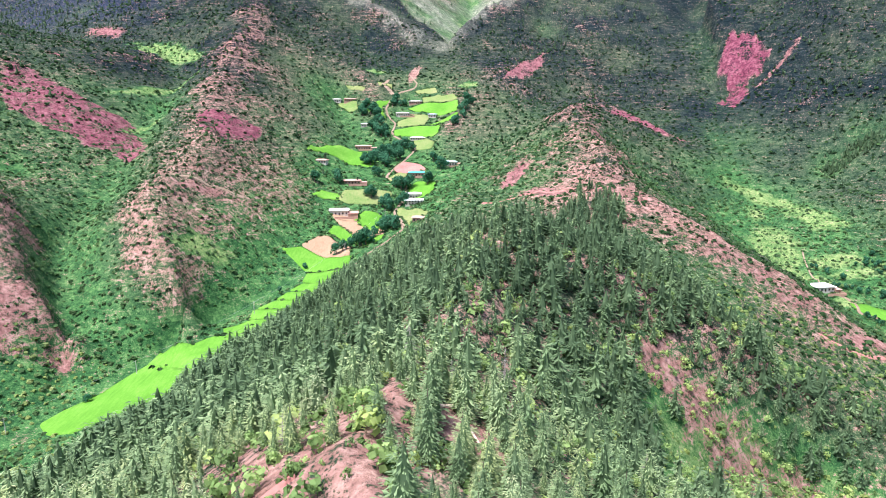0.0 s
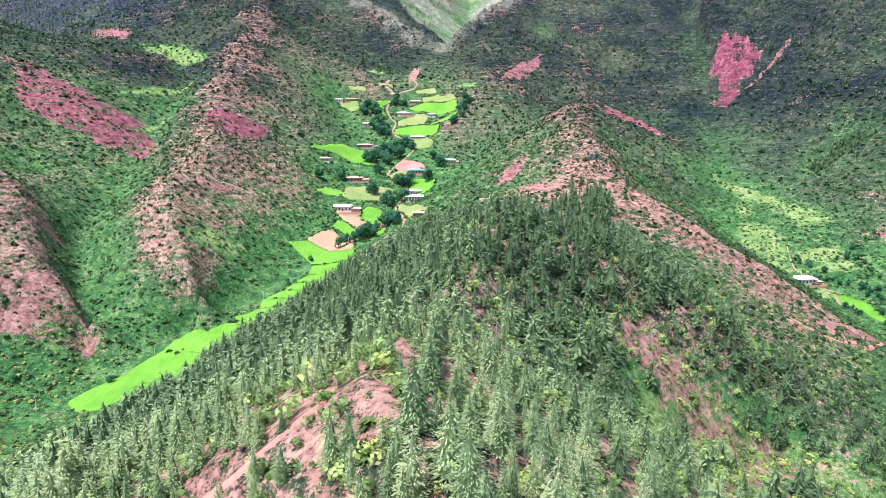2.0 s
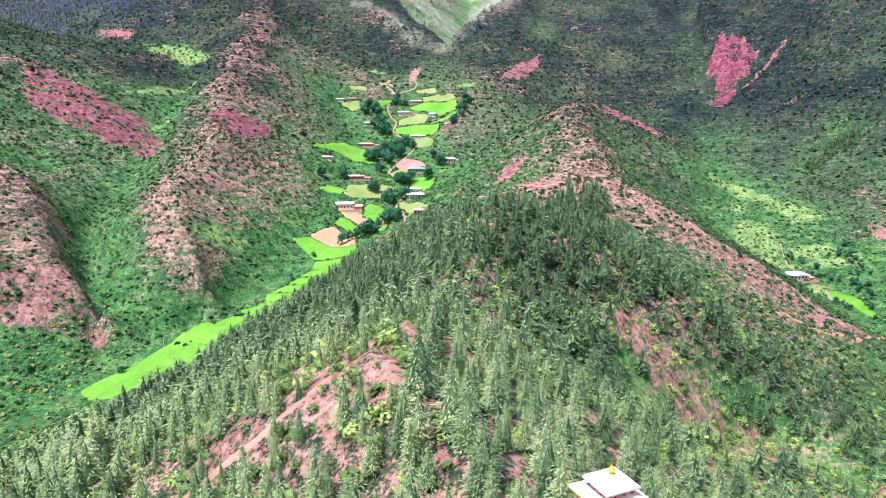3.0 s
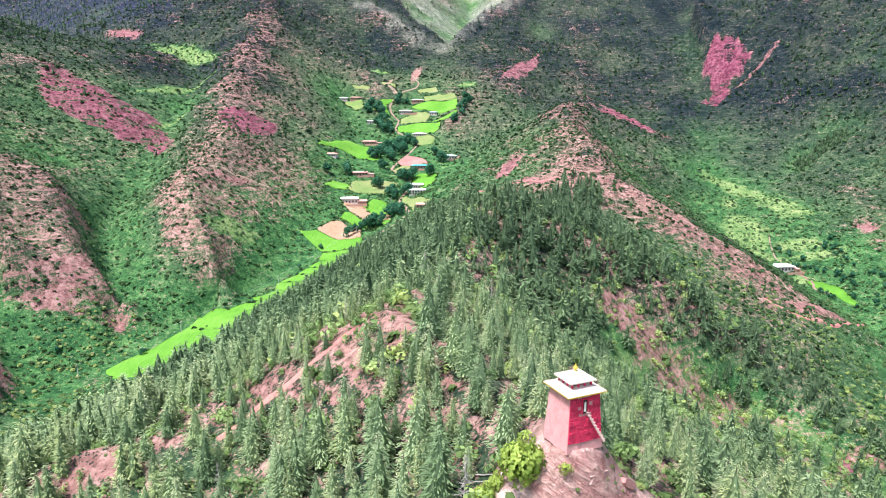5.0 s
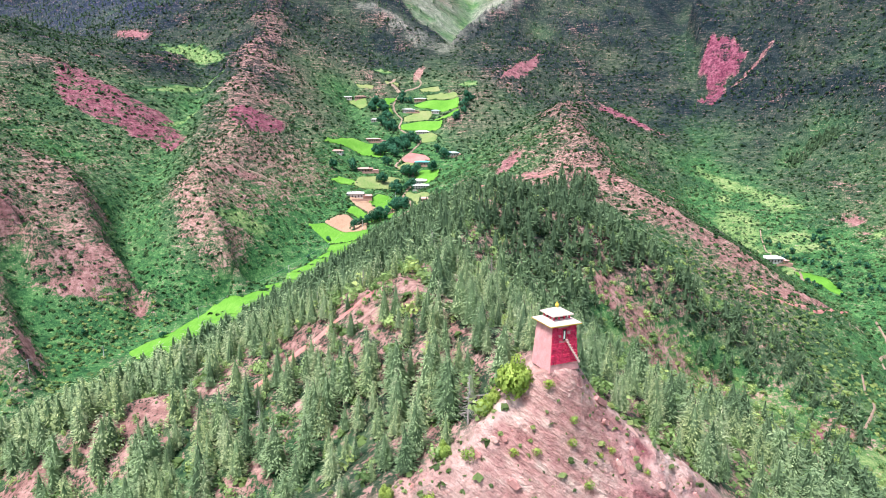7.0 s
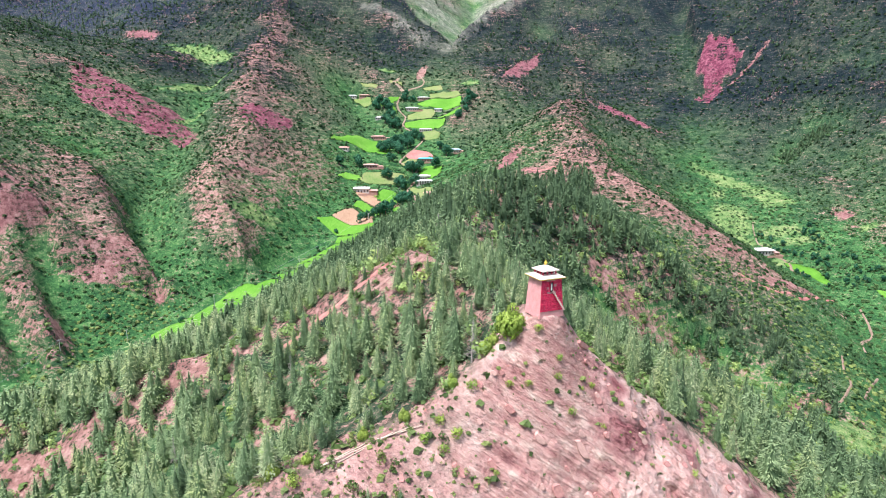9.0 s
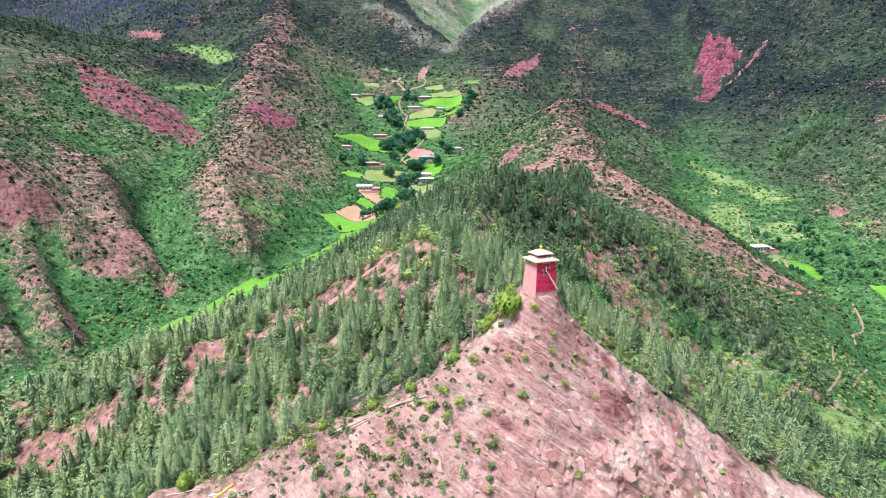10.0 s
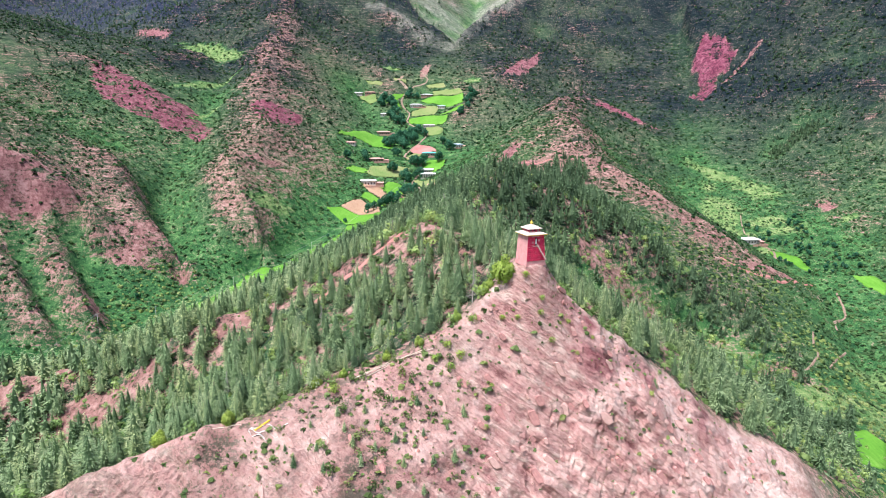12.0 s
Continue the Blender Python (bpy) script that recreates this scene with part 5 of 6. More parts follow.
for k, (a, b) in enumerate([((-28, 3.8), (-18.5, 7.6)), ((-27, 4.6), (-19, 8.4)), ((-19.5, 7.4), (-10.5, 9.8)), ((-17, 8.6), (-8.5, 9.9)), ((-24, 5.4), (-14, 9.4)), ((-60, -6.5), (-52, -4.2)), ((-66, -7.5), (-59, -5.6)), ((-74, -10), (-66, -7)),
                            ((2, 27.2), (5.4, 23.6)), ((1.2, 26.4), (4.2, 22.4)), ((3.2, 28.0), (6.0, 24.4))]):
    lying("log_rail", a, b, 0.11, 0.08, PALE_LOG if k < 8 else DEADWOOD, "pale barked pole lying along the ridge edge", "log", "fallen rail fence", 0.3 + 0.05 * (k % 3), k)
lying("fallen_trunk", (-1.4, 105), (4.5, 113), 0.22, 0.14, PALE_LOG, "bleached fallen trunk among spruces", "log", "fallen trunks", 0.5, 3)
lying("fallen_trunk", (-0.5, 107), (4.0, 110), 0.18, 0.1, PALE_LOG, "bleached fallen trunk among spruces", "log", "fallen trunks", 0.5, 4)
lying("fallen_trunk", (3.8, 105), (8.4, 91), 0.24, 0.16, PALE_LOG, "long bleached trunk fallen down the bare slope", "log", "fallen trunks", 0.5, 5)
lying("yellow_bundle", (-48.5, -5.6), (-45.4, -4.0), 0.26, 0.2, YELLOW_CLOTH, "rolled yellow cloth bundle at the wood's edge", "cloth", "", 0.25, 6)


def scarf(a, b, width, seed):
    """A long rumpled strip of cloth laid over the ground."""
    n, rng = 14, random.Random(seed)
    pts = [(a[0] + (b[0] - a[0]) * k / n, a[1] + (b[1] - a[1]) * k / n + 0.3 * math.sin(k * 0.8 + seed)) for k in range(n + 1)]
    bm, rows = bmesh.new(), []
    for x, y in pts:
        z = on_ground(x, y)[2] + 0.22 + rng.uniform(0, 0.18)
        rows.append([bm.verts.new((x, y + s * width, z + 0.1 * s)) for s in (-0.5, 0.0, 0.5)])
    for p, q in zip(rows[:-1], rows[1:]):
        for i in (0, 1):
            bm.faces.new((p[i], q[i], q[i + 1], p[i + 1]))
    bmesh.ops.solidify(bm, geom=bm.faces[:], thickness=0.03)
    return tagged(part("prayer_scarf", bm, CLOTH, None), "long white cloth strip strewn on the red ground", "cloth", "strewn scarves")


scarf((-50, -5.4), (-43, -6.6), 0.5, 1)
scarf((-50, -5.8), (-44.5, -7.4), 0.6, 2)
scarf((-49.5, -5.0), (-41, -5.2), 0.3, 3)
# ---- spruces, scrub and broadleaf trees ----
SHADED_HEART = 24  # the last corners of a spruce: inner cone whose dark tone paints crown shade


def spruce_arrays(seed, tall, wide, tiers, sprays):
    """The crown of a spruce: whorls of boughs built up of many small drooping sprays round a narrow heart for painted
    shade.
    """
    rng = np.random.default_rng(seed)
    low = 0.05 * tall
    f = 1 - np.sqrt(1 - rng.uniform(0, 0.997, sprays))
    whorl = np.floor(f * tiers)
    f = (whorl + (f * tiers - whorl) ** 0.75) / tiers
    swell = rng.uniform(0.78, 1.15, tiers + 1)[whorl.astype(int)]
    lobe = rng.uniform(0, 6.28, tiers + 1)[whorl.astype(int)]
    a = rng.uniform(0, 2 * math.pi, sprays)
    within = f * tiers - whorl
    reach = wide * ((1 - f) ** 0.72 * (1 - 0.35 * (1 - f) ** 5) + 0.015) * swell * (1 + 0.2 * np.sin(5 * a + lobe)) * (1.1 - 0.3 * within)
    r = reach * rng.uniform(0.35, 1.08, sprays) ** 0.6
    size = math.sqrt(1.05 * wide * tall * 3.3 / (1.4 * sprays)) * rng.uniform(0.6, 1.35, sprays) * (0.55 + 0.45 * (1 - f))
    size = size[:, None]
    c = np.stack([r * np.cos(a), r * np.sin(a), low + (tall - low) * f - 0.22 * r], 1)
    out = np.stack([np.cos(a), np.sin(a), rng.uniform(-0.6, 0.25, sprays)], 1) + rng.uniform(-0.3, 0.3, (sprays, 3))
    out /= np.linalg.norm(out, axis=1)[:, None]
    side = np.cross(out, np.array([0, 0, 1.0])) + rng.uniform(-0.3, 0.3, (sprays, 3))
    side /= np.linalg.norm(side, axis=1)[:, None]
    quad = np.stack([c - out * size * 1.1, c + side * size * 0.36 + out * size * 0.3, c + out * size * 1.4, c - side * size * 0.36 + out * size * 0.3], 1)
    q = np.arange(6) * math.pi / 3
    ring0, ring1 = (np.stack([np.cos(q + d) * w, np.sin(q + d) * w, np.full(6, z)], 1) for d, w, z in ((0, 0.58 * wide, low + 0.05 * tall), (0.3, 0.03 * wide, 0.84 * tall)))
    quad = np.concatenate([quad, np.stack([ring0, np.roll(ring0, -1, 0), np.roll(ring1, -1, 0), ring1], 1)])
    verts = quad.reshape(-1, 3)
    return verts, np.arange(len(verts)).reshape(-1, 4)


def spruce_tree(seed, tall, wide, label, tone):
    tree = new("spruce_tree")
    tagged(tree, label, "spruce", "ridge spruces")
    verts, quads = spruce_arrays(seed, tall, wide, 14, 900)
    # the inner cone gets under half the tone, imitating shade inside the crown
    crown = new("crown", from_arrays("crown", verts, quads, NEEDLES, np.where(np.arange(len(verts)) < len(verts) - SHADED_HEART, tone, 0.45 * tone)))
    crown.parent = tree
    part("trunk", rod(bmesh.new(), (0, 0, -0.6), (0, 0, tall * 0.94), 0.026 * tall, 0.012, 7, 0.03, seed), BARK, tree)
    return tree


def scattered(x0, x1, y0, y1, gap, seed):
    """Places on a loose grid, a gap apart and jittered."""
    i, j = np.meshgrid(np.arange(int((x1 - x0) / gap)), np.arange(int((y1 - y0) / gap)))
    i, j = i.ravel(), j.ravel()
    return x0 + (i + lattice(i, j, seed)) * gap, y0 + (j + lattice(i, j, seed + 1)) * gap, lattice(i, j, seed + 2), lattice(i, j, seed + 3)


tx, ty, keep, size = scattered(-245, 200, -55, 430, 4.8, 71)
bare_at, _, lush_at = cover(tx, ty)
crest = away("forest_crest", tx, ty)
dense = 1.0 - 0.8 * smooth(0.45, 0.9, bare_at) + 0.15 * fbm(tx / 30, ty / 30, 2, 73)
dense = dense * (1 - 0.72 * open_flank(tx, ty))
dense = dense * (1 - 0.5 * smooth(0, 10, 12 - np.hypot(tx - 16, ty - 24)))
knob = np.hypot((tx + 38) / 48, (ty - 72) / 26)
dense = dense * (1 - 0.4 * (1 - smooth(0.6, 1.1, knob)))
dense = np.where((ty > 268) & (tx > 40), 0.55, dense) * (1 - 0.42 * smooth(18, 30, tx) * (1 - smooth(120, 160, ty)))
ok = inside(WOODED, tx, ty) & (lush_at < 1.2) & (keep < dense) & (np.hypot(tx - 16, ty - 24) > 5.5) & (np.hypot(tx - 1.4, ty - 20.1) > 3.6)
for ring in field_outlines:
    ok &= ~inside(ring, tx, ty)
tx, ty, size = tx[ok], ty[ok], size[ok]
tz = height(tx, ty) - 0.25
young = smooth(0.35, 0.75, fbm(tx / 25 + 9, ty / 25, 2, 79) + 0.35 * smooth(0.45, 0.8, bare_at[ok]) + 0.35)
tall = (6.2 + 6.4 * size ** 1.2) * (1 - 0.35 * young) * (1 + 0.12 * (tx < 0) + 0.15 * smooth(18, 30, tx) + 0.12 * smooth(130, 180, ty))

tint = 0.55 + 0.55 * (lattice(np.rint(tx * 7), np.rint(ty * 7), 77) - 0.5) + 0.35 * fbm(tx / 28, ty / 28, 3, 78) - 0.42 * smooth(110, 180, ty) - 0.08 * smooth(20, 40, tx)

# the three hundred in the clearest stretch stand singly; the rest is one wood
single = np.zeros(len(tx), bool)
stretch = np.flatnonzero((tx > -78) & (tx < 72) & (ty < 100) & (ty > -20))
single[stretch[np.argsort(np.hypot(tx[stretch] + 5, ty[stretch] - 25))[:300]]] = True
SPRUCE_LABELS = ["dark green spruce with drooping boughs on red ground", "slender grey-green spruce standing in the ridge wood", "bushy mid-green spruce with a broad skirt", "tall dense spruce beside bare red earth"]
patterns = [spruce_tree(100 + k, 8.0, w, SPRUCE_LABELS[k % 4], tone) for k, (w, tone) in enumerate(((1.9, 0.3), (1.6, 0.95), (2.2, 0.6), (1.8, 0.45), (1.7, 0.75), (2.0, 0.9)))]
first = dict()
for n, k in enumerate(np.flatnonzero(single)):
    p, s = n % len(patterns), tall[k] / 8.0
    m = pose(tx[k], ty[k], tz[k], 0, 0, 360 * lattice(np.array([n]), np.array([3]), 5)[0]) @ Matrix.Diagonal((s * (0.9 + 0.3 * size[k]), s * (0.9 + 0.3 * size[k]), s, 1))
    if p not in first:
        first[p] = patterns[p]
        patterns[p].matrix_basis = m
        unit = patterns[p].scale.copy()
        first[p] = (patterns[p], unit)
    else:
        ob, unit = first[p]
        copy_thing(ob, m @ Matrix.Diagonal((1 / unit[0], 1 / unit[1], 1 / unit[2], 1)))


def planted(name, mat, kinds, x, y, z, scale, broad, seed, label, category, tone=None, conifer=False):
    """One object of many plants: each place takes one of the kinds, turned and scaled."""
    verts, quads, tones, base = [], [], [], 0
    rng = np.random.default_rng(seed)
    pick, turn = rng.integers(0, len(kinds), len(x)), rng.uniform(0, 2 * math.pi, len(x))
    tone = rng.uniform(0.15, 0.95, len(x)) if tone is None else tone
    for k, (v, q) in enumerate(kinds):
        heart = np.arange(len(v))[-SHADED_HEART:] if conifer else []
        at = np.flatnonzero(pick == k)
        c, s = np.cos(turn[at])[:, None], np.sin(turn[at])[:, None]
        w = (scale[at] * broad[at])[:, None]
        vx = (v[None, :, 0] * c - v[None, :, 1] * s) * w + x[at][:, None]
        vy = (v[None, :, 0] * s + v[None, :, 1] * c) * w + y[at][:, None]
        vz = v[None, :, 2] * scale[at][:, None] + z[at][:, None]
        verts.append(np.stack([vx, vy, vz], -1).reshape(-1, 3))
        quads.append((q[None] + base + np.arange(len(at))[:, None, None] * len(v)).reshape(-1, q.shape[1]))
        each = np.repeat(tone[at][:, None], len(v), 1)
        # inner shade of the crowns put into the tone of their cones
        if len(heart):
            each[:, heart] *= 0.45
        tones.append(each.ravel())
        base += len(at) * len(v)
    ob = new(name, from_arrays(name, np.concatenate(verts), np.concatenate(quads), mat, np.clip(np.concatenate(tones), 0.02, 1)))
    return tagged(ob, label, category, kind="stuff")


rest = ~single
mid_kinds = [spruce_arrays(200 + k, 1.0, w, 8, 84) for k, w in enumerate((0.24, 0.20, 0.28, 0.22, 0.26, 0.21))]
fine_kinds = [spruce_arrays(220 + k, 1.0, w, 12, 360) for k, w in enumerate((0.24, 0.20, 0.28, 0.22, 0.26, 0.21))]
close = rest & (ty < 120) & (np.abs(tx + 20) < 120)
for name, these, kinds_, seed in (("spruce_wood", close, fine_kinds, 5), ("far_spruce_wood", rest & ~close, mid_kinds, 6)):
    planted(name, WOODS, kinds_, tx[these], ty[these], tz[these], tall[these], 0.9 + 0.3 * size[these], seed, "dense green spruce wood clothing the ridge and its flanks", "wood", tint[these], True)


def clump_arrays(seed, fans=9):
    """A low bush: a mound of small leaf fans."""
    rng = np.random.default_rng(seed)
    a, e = rng.uniform(0, 2 * math.pi, fans), np.arcsin(rng.uniform(0.0, 1.0, fans))
    n = np.stack([np.cos(a) * np.cos(e), np.sin(a) * np.cos(e), np.sin(e)], 1)
    c = n * np.array([0.42, 0.42, 0.5]) * rng.uniform(0.75, 1.15, fans)[:, None]
    u = np.cross(n, rng.normal(size=(fans, 3)))
    u /= np.linalg.norm(u, axis=1)[:, None]
    v = np.cross(n, u)
    r = rng.uniform(0.9, 1.5, fans)[:, None] * 0.92 / math.sqrt(fans)
    q = np.stack([c - u * r, c - v * r * 0.8 - n * 0.1, c + u * r, c + v * r * 0.8 - n * 0.1], 1).reshape(-1, 3)
    return q, np.arange(len(q)).reshape(-1, 4)


clumps = [clump_arrays(300 + k, 11) for k in range(5)]
little = [clump_arrays(320 + k, 5) for k in range(5)]

# scrub over the hillsides, thinner on bare earth
for name, gap, x0, x1, y0, y1, big, kinds, seed in (("near_scrub", 3.8, -230, 240, -35, 330, 2.1, clumps, 81), ("hill_scrub", 3.6, -430, 480, 150, 640, 2.1, little, 85), ("far_scrub", 6.2, -640, 640, 640, 1150, 2.8, little, 89)):
    sx, sy, keep, size = scattered(x0, x1, y0, y1, gap, seed)
    soil_at, red_at, lush_at = cover(sx, sy)
    ok = (np.abs(sx + 2) < 0.74 * (sy + 141) + 12) & (cliffness(sx, sy) < 0.3) & (away("main_valley", sx, sy) > 5)
    ok &= keep < np.clip(0.85 - 0.60 * smooth(0.3, 0.95, soil_at) + 0.3 * fbm(sx / 35, sy / 35, 3, seed), 0.04, 1)
    if name == "near_scrub":
        ok &= (keep < 0.45 - 0.15 * open_flank(sx, sy)) | ~inside(WOODED, sx, sy)
    else:
        ok &= ~inside(WOODED, sx, sy)
    for ring in field_outlines:
        ok &= ~inside(ring, sx, sy)
    sx, sy, size = sx[ok], sy[ok], size[ok]
    planted(name, HEATHER if name == "near_scrub" else SCRUB, kinds, sx, sy, height(sx, sy) - 0.1, big * (0.45 + 0.9 * size ** 2), 1.0 + 0.4 * size, seed, "low green scrub dotting the red hillsides", "scrub", np.clip(0.2 + 0.45 * lush_at[ok] + 0.45 * (keep[ok] - 0.3), 0.1, 0.95))

# hedges and rough growth along the field edges
hx, hy = [], []
for ring in field_outlines:
    for a, b in zip(ring, np.roll(ring, -1, 0)):
        n = max(1, int(np.hypot(*(b - a)) / 2.0))
        f = (np.arange(n) + 0.5)[:, None] / n
        p = a + (b - a) * f + 1.2 * (a - ring.mean(0)) / max(1.0, np.hypot(*(a - ring.mean(0))))
        hx.append(p[:, 0])
        hy.append(p[:, 1])
hx, hy = np.concatenate(hx), np.concatenate(hy)
some, size = lattice(np.rint(hx * 9), np.rint(hy * 9), 191), lattice(np.rint(hx * 9), np.rint(hy * 9), 192)
ok = some < (0.12 + 0.2 * smooth(470, 540, hy)) + 0.4 * fbm(hx / 25, hy / 25, 2, 193) + 0.15 * smooth(430, 520, hy)
hx, hy, size = hx[ok], hy[ok], size[ok]
planted("hedge_scrub", SCRUB, clumps, hx, hy, height(hx, hy) - 0.1, 1.3 + 2.0 * size ** 2, 1.0 + 0.3 * size, 15, "dark hedges and rough bushes along the field edges", "hedge")

# dark conifers on the high far slopes
far_kinds = [spruce_arrays(400 + k, 1.0, 0.22, 4, 9) for k in range(4)]
fx, fy, keep, size = scattered(-1700, 1200, 560, 2000, 12, 95)
soil_at = cover(fx, fy)[0]
up = height(fx, fy)
dense = 0.08 + 1.1 * smooth(420, 600, -fx) * smooth(900, 1050, fy) + 0.5 * smooth(0.05, 0.5, fbm(fx / 160, fy / 160, 3, 97)) + 0.35 * smooth(800, 1300, fy) + 0.5 * smooth(300, 520, fx) - 0.5 * smooth(0.6, 1.0, soil_at)
dense = dense * (1 - 0.6 * upper_valley(fx, fy)) * smooth(30, 110, np.minimum(away("main_valley", fx, fy), away("side_valley", fx, fy)))
dense = np.where(np.hypot((fx - 440) / 34, (fy - 712) / 16) < 1, 1.0, dense)
ok = (keep < dense) & (np.abs(fx) < 0.78 * (fy + 141))
for ring in field_outlines:
    ok &= ~inside(ring, fx, fy)
fx, fy, size = fx[ok], fy[ok], size[ok]
# conifers toned very dark, partly to carry the cloud shade painted up there
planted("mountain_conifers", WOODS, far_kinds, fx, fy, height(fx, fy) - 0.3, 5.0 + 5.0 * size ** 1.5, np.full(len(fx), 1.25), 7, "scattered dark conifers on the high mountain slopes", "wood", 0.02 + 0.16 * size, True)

# a dark grove on the eastern slope
vx_, vy_, keep, size = scattered(404, 476, 694, 730, 4.5, 197)
ok = (np.hypot((vx_ - 440) / 34, (vy_ - 712) / 16) + 0.4 * keep < 1.1)
vx_, vy_, size = vx_[ok], vy_[ok], size[ok]
planted("dark_grove", WOODS, mid_kinds, vx_, vy_, height(vx_, vy_) - 0.3, 7.0 + 4.0 * size, np.ones(len(vx_)), 16, "compact dark conifer grove on the far slope", "wood", 0.02 + 0.06 * size, True)


# broadleaf trees along the stream
def leafy_arrays(seed, lobes=7, fans=46, tall=1.0, wide=0.5, leaf=1.0):
    """A rounded crown of several lobes, each a shell of small leaf fans."""
    rng = np.random.default_rng(seed)
    parts = []
    for k in range(lobes):
        a, f = rng.uniform(0, 2 * math.pi), rng.uniform(0.25, 0.85)
        c0 = np.array([math.cos(a) * wide * 0.5 * (1.1 - f), math.sin(a) * wide * 0.5 * (1.1 - f), tall * f])
        r0 = wide * rng.uniform(0.38, 0.58) * (1.15 - 0.5 * f)
        n = rng.normal(size=(fans, 3))
        n /= np.linalg.norm(n, axis=1)[:, None]
        c = c0 + n * r0 * rng.uniform(0.7, 1.1, fans)[:, None]
        u = np.cross(n, rng.normal(size=(fans, 3)))
        u /= np.linalg.norm(u, axis=1)[:, None]
        v = np.cross(n, u)
        r = leaf * r0 * rng.uniform(0.2, 0.36, fans)[:, None]
        parts.append(np.stack([c - u * r, c - v * r * 0.7 - n * 0.1 * r0, c + u * r, c + v * r * 0.7 - n * 0.1 * r0], 1).reshape(-1, 3))
    q = np.concatenate(parts)
    return q, np.arange(len(q)).reshape(-1, 4)


def leafy_tree(name, seed, tall, wide, mat, label, category, group, lobes=7, fans=46, leaf=1.0):
    tree = tagged(new(name), label, category, group)
    verts, quads = leafy_arrays(seed, lobes, fans, tall, wide, leaf)
    crown = new("crown", from_arrays("crown", verts, quads, mat, 0.8 if mat is WILLOW else 0.5))
    crown.parent = tree
    trunk = rod(bmesh.new(), (0, 0, -0.5), (0, 0, tall * 0.6), 0.035 * tall, 0.02 * tall, 7, 0.04 * tall, seed)
    for k in range(3):
        q = 2.1 * k + seed
        rod(trunk, (0, 0, tall * (0.25 + 0.08 * k)), (math.cos(q) * wide * 0.4, math.sin(q) * wide * 0.4, tall * (0.55 + 0.08 * k)), 0.018 * tall, 0.008 * tall, 5)
    part("trunk", trunk, BARK, tree)
    return tree


# pale leafy saplings and juniper bushes between the spruces
sapling_kinds = [leafy_arrays(600 + k, 4, 16, 1.0, w, 1.25) for k, w in enumerate((0.65, 0.8, 0.95, 0.72))]
px_, py_, keep, size = scattered(-150, 190, -30, 260, 4.6, 111)
soil_at = cover(px_, py_)[0]
ok = inside(WOODED, px_, py_) & (keep < 0.40 + 0.35 * smooth(0.3, 0.7, soil_at) + 0.3 * open_flank(px_, py_) + 0.4 * (1 - smooth(0.7, 1.1, np.hypot((px_ + 38) / 48, (py_ - 72) / 26)))) & (np.hypot(px_ - 16, py_ - 24) > 6)
px_, py_, size = px_[ok], py_[ok], size[ok]
planted("sapling_scrub", SAPLING, sapling_kinds, px_, py_, height(px_, py_) - 0.25, 1.4 + 2.6 * size ** 1.4, 0.9 + 0.3 * size, 12, "pale green saplings and bushes between the spruces", "scrub")
sx2, sy2, keep, size = scattered(-60, 5, -22, 14, 2.6, 121)
ok = (cliffness(sx2, sy2) > 0.3) & (keep < 0.8 - 0.02 * np.abs(sx2 + 22))
sx2, sy2, size = sx2[ok], sy2[ok], size[ok]
planted("shoulder_scrub", TUFT, sapling_kinds, sx2, sy2, height(sx2, sy2) - 0.2, 0.7 + 1.7 * size ** 2, 0.85 + 0.3 * size, 14, "thin grey-green bushes on the stony red shoulder", "scrub")

STREAM_TREES = [(-108, 868), (-104, 860), (-98, 857), (-92, 850), (-85, 845), (-80, 838), (-76, 826), (-86, 806), (-80, 800), (-74, 792), (-62, 892), (-56, 884), (-66, 880), (-48, 746), (-54, 740), (-44, 752),
                (-60, 733), (-70, 716), (-74, 708), (-66, 722), (-80, 700), (-62, 704), (-40, 626), (-46, 632), (-32, 636), (-51, 586), (-54, 581), (-47, 578), (-42, 510), (-40, 502), (-62, 480), (-57, 474),
                (-66, 486), (-80, 478), (12, 792), (18, 800), (-10, 700), (-2, 672), (-14, 640), (-84, 848), (-90, 862), (-102, 872), (-66, 790), (-70, 800), (-52, 728), (-58, 722), (-46, 715), (-76, 690), (-84, 694), (-60, 690), (-48, 735), (-36, 742), (-40, 590), (-44, 505), (-48, 498), (30, 850), (34, 842), (28, 832), (-100, 622), (-70, 598), (-118, 600), (-64, 655), (24, 815)]
gx2, gy2, keep, _ = scattered(296, 350, 395, 525, 4.5, 171)
SIDE_TREES = [(x, y) for x, y, k in zip(gx2, gy2, keep) if k < 0.19 + 0.25 * math.sin(x / 9) * math.sin(y / 13) and not any(inside(ring, np.array([x]), np.array([y]))[0] for ring in field_outlines)]
kinds = [leafy_tree("valley_tree", 500 + k, 6.5, w, BROADLEAF, "dark rounded broadleaf tree beside the valley fields", "tree", "stream trees") for k, w in enumerate((4.2, 5.0, 3.6))]
twins = [(x + 5 * math.cos(1.7 * k), y + 6 * math.sin(2.3 * k)) for k, (x, y) in enumerate(STREAM_TREES)]
for n, (x, y) in enumerate(STREAM_TREES + SIDE_TREES + twins):
    s = (1.0 + 0.7 * lattice(np.array([n]), np.array([1]), 13)[0]) * (0.55 if x > 200 else 1.25)
    m = pose(*on_ground(x, y, 0.2), 0, 0, 77 * n)
    if n < 3:
        kinds[n].matrix_basis = m
    else:
        copy_thing(kinds[n % 3], m @ Matrix.Scale(s, 4))
lone = [(-215, 285), (-175, 300), (-150, 375), (-110, 425), (-100, 460)]
for n, (x, y) in enumerate(lone):
    copy_thing(kinds[n % 3], pose(*on_ground(x, y, 0.2), 0, 0, 40 * n) @ Matrix.Scale(0.7, 4))

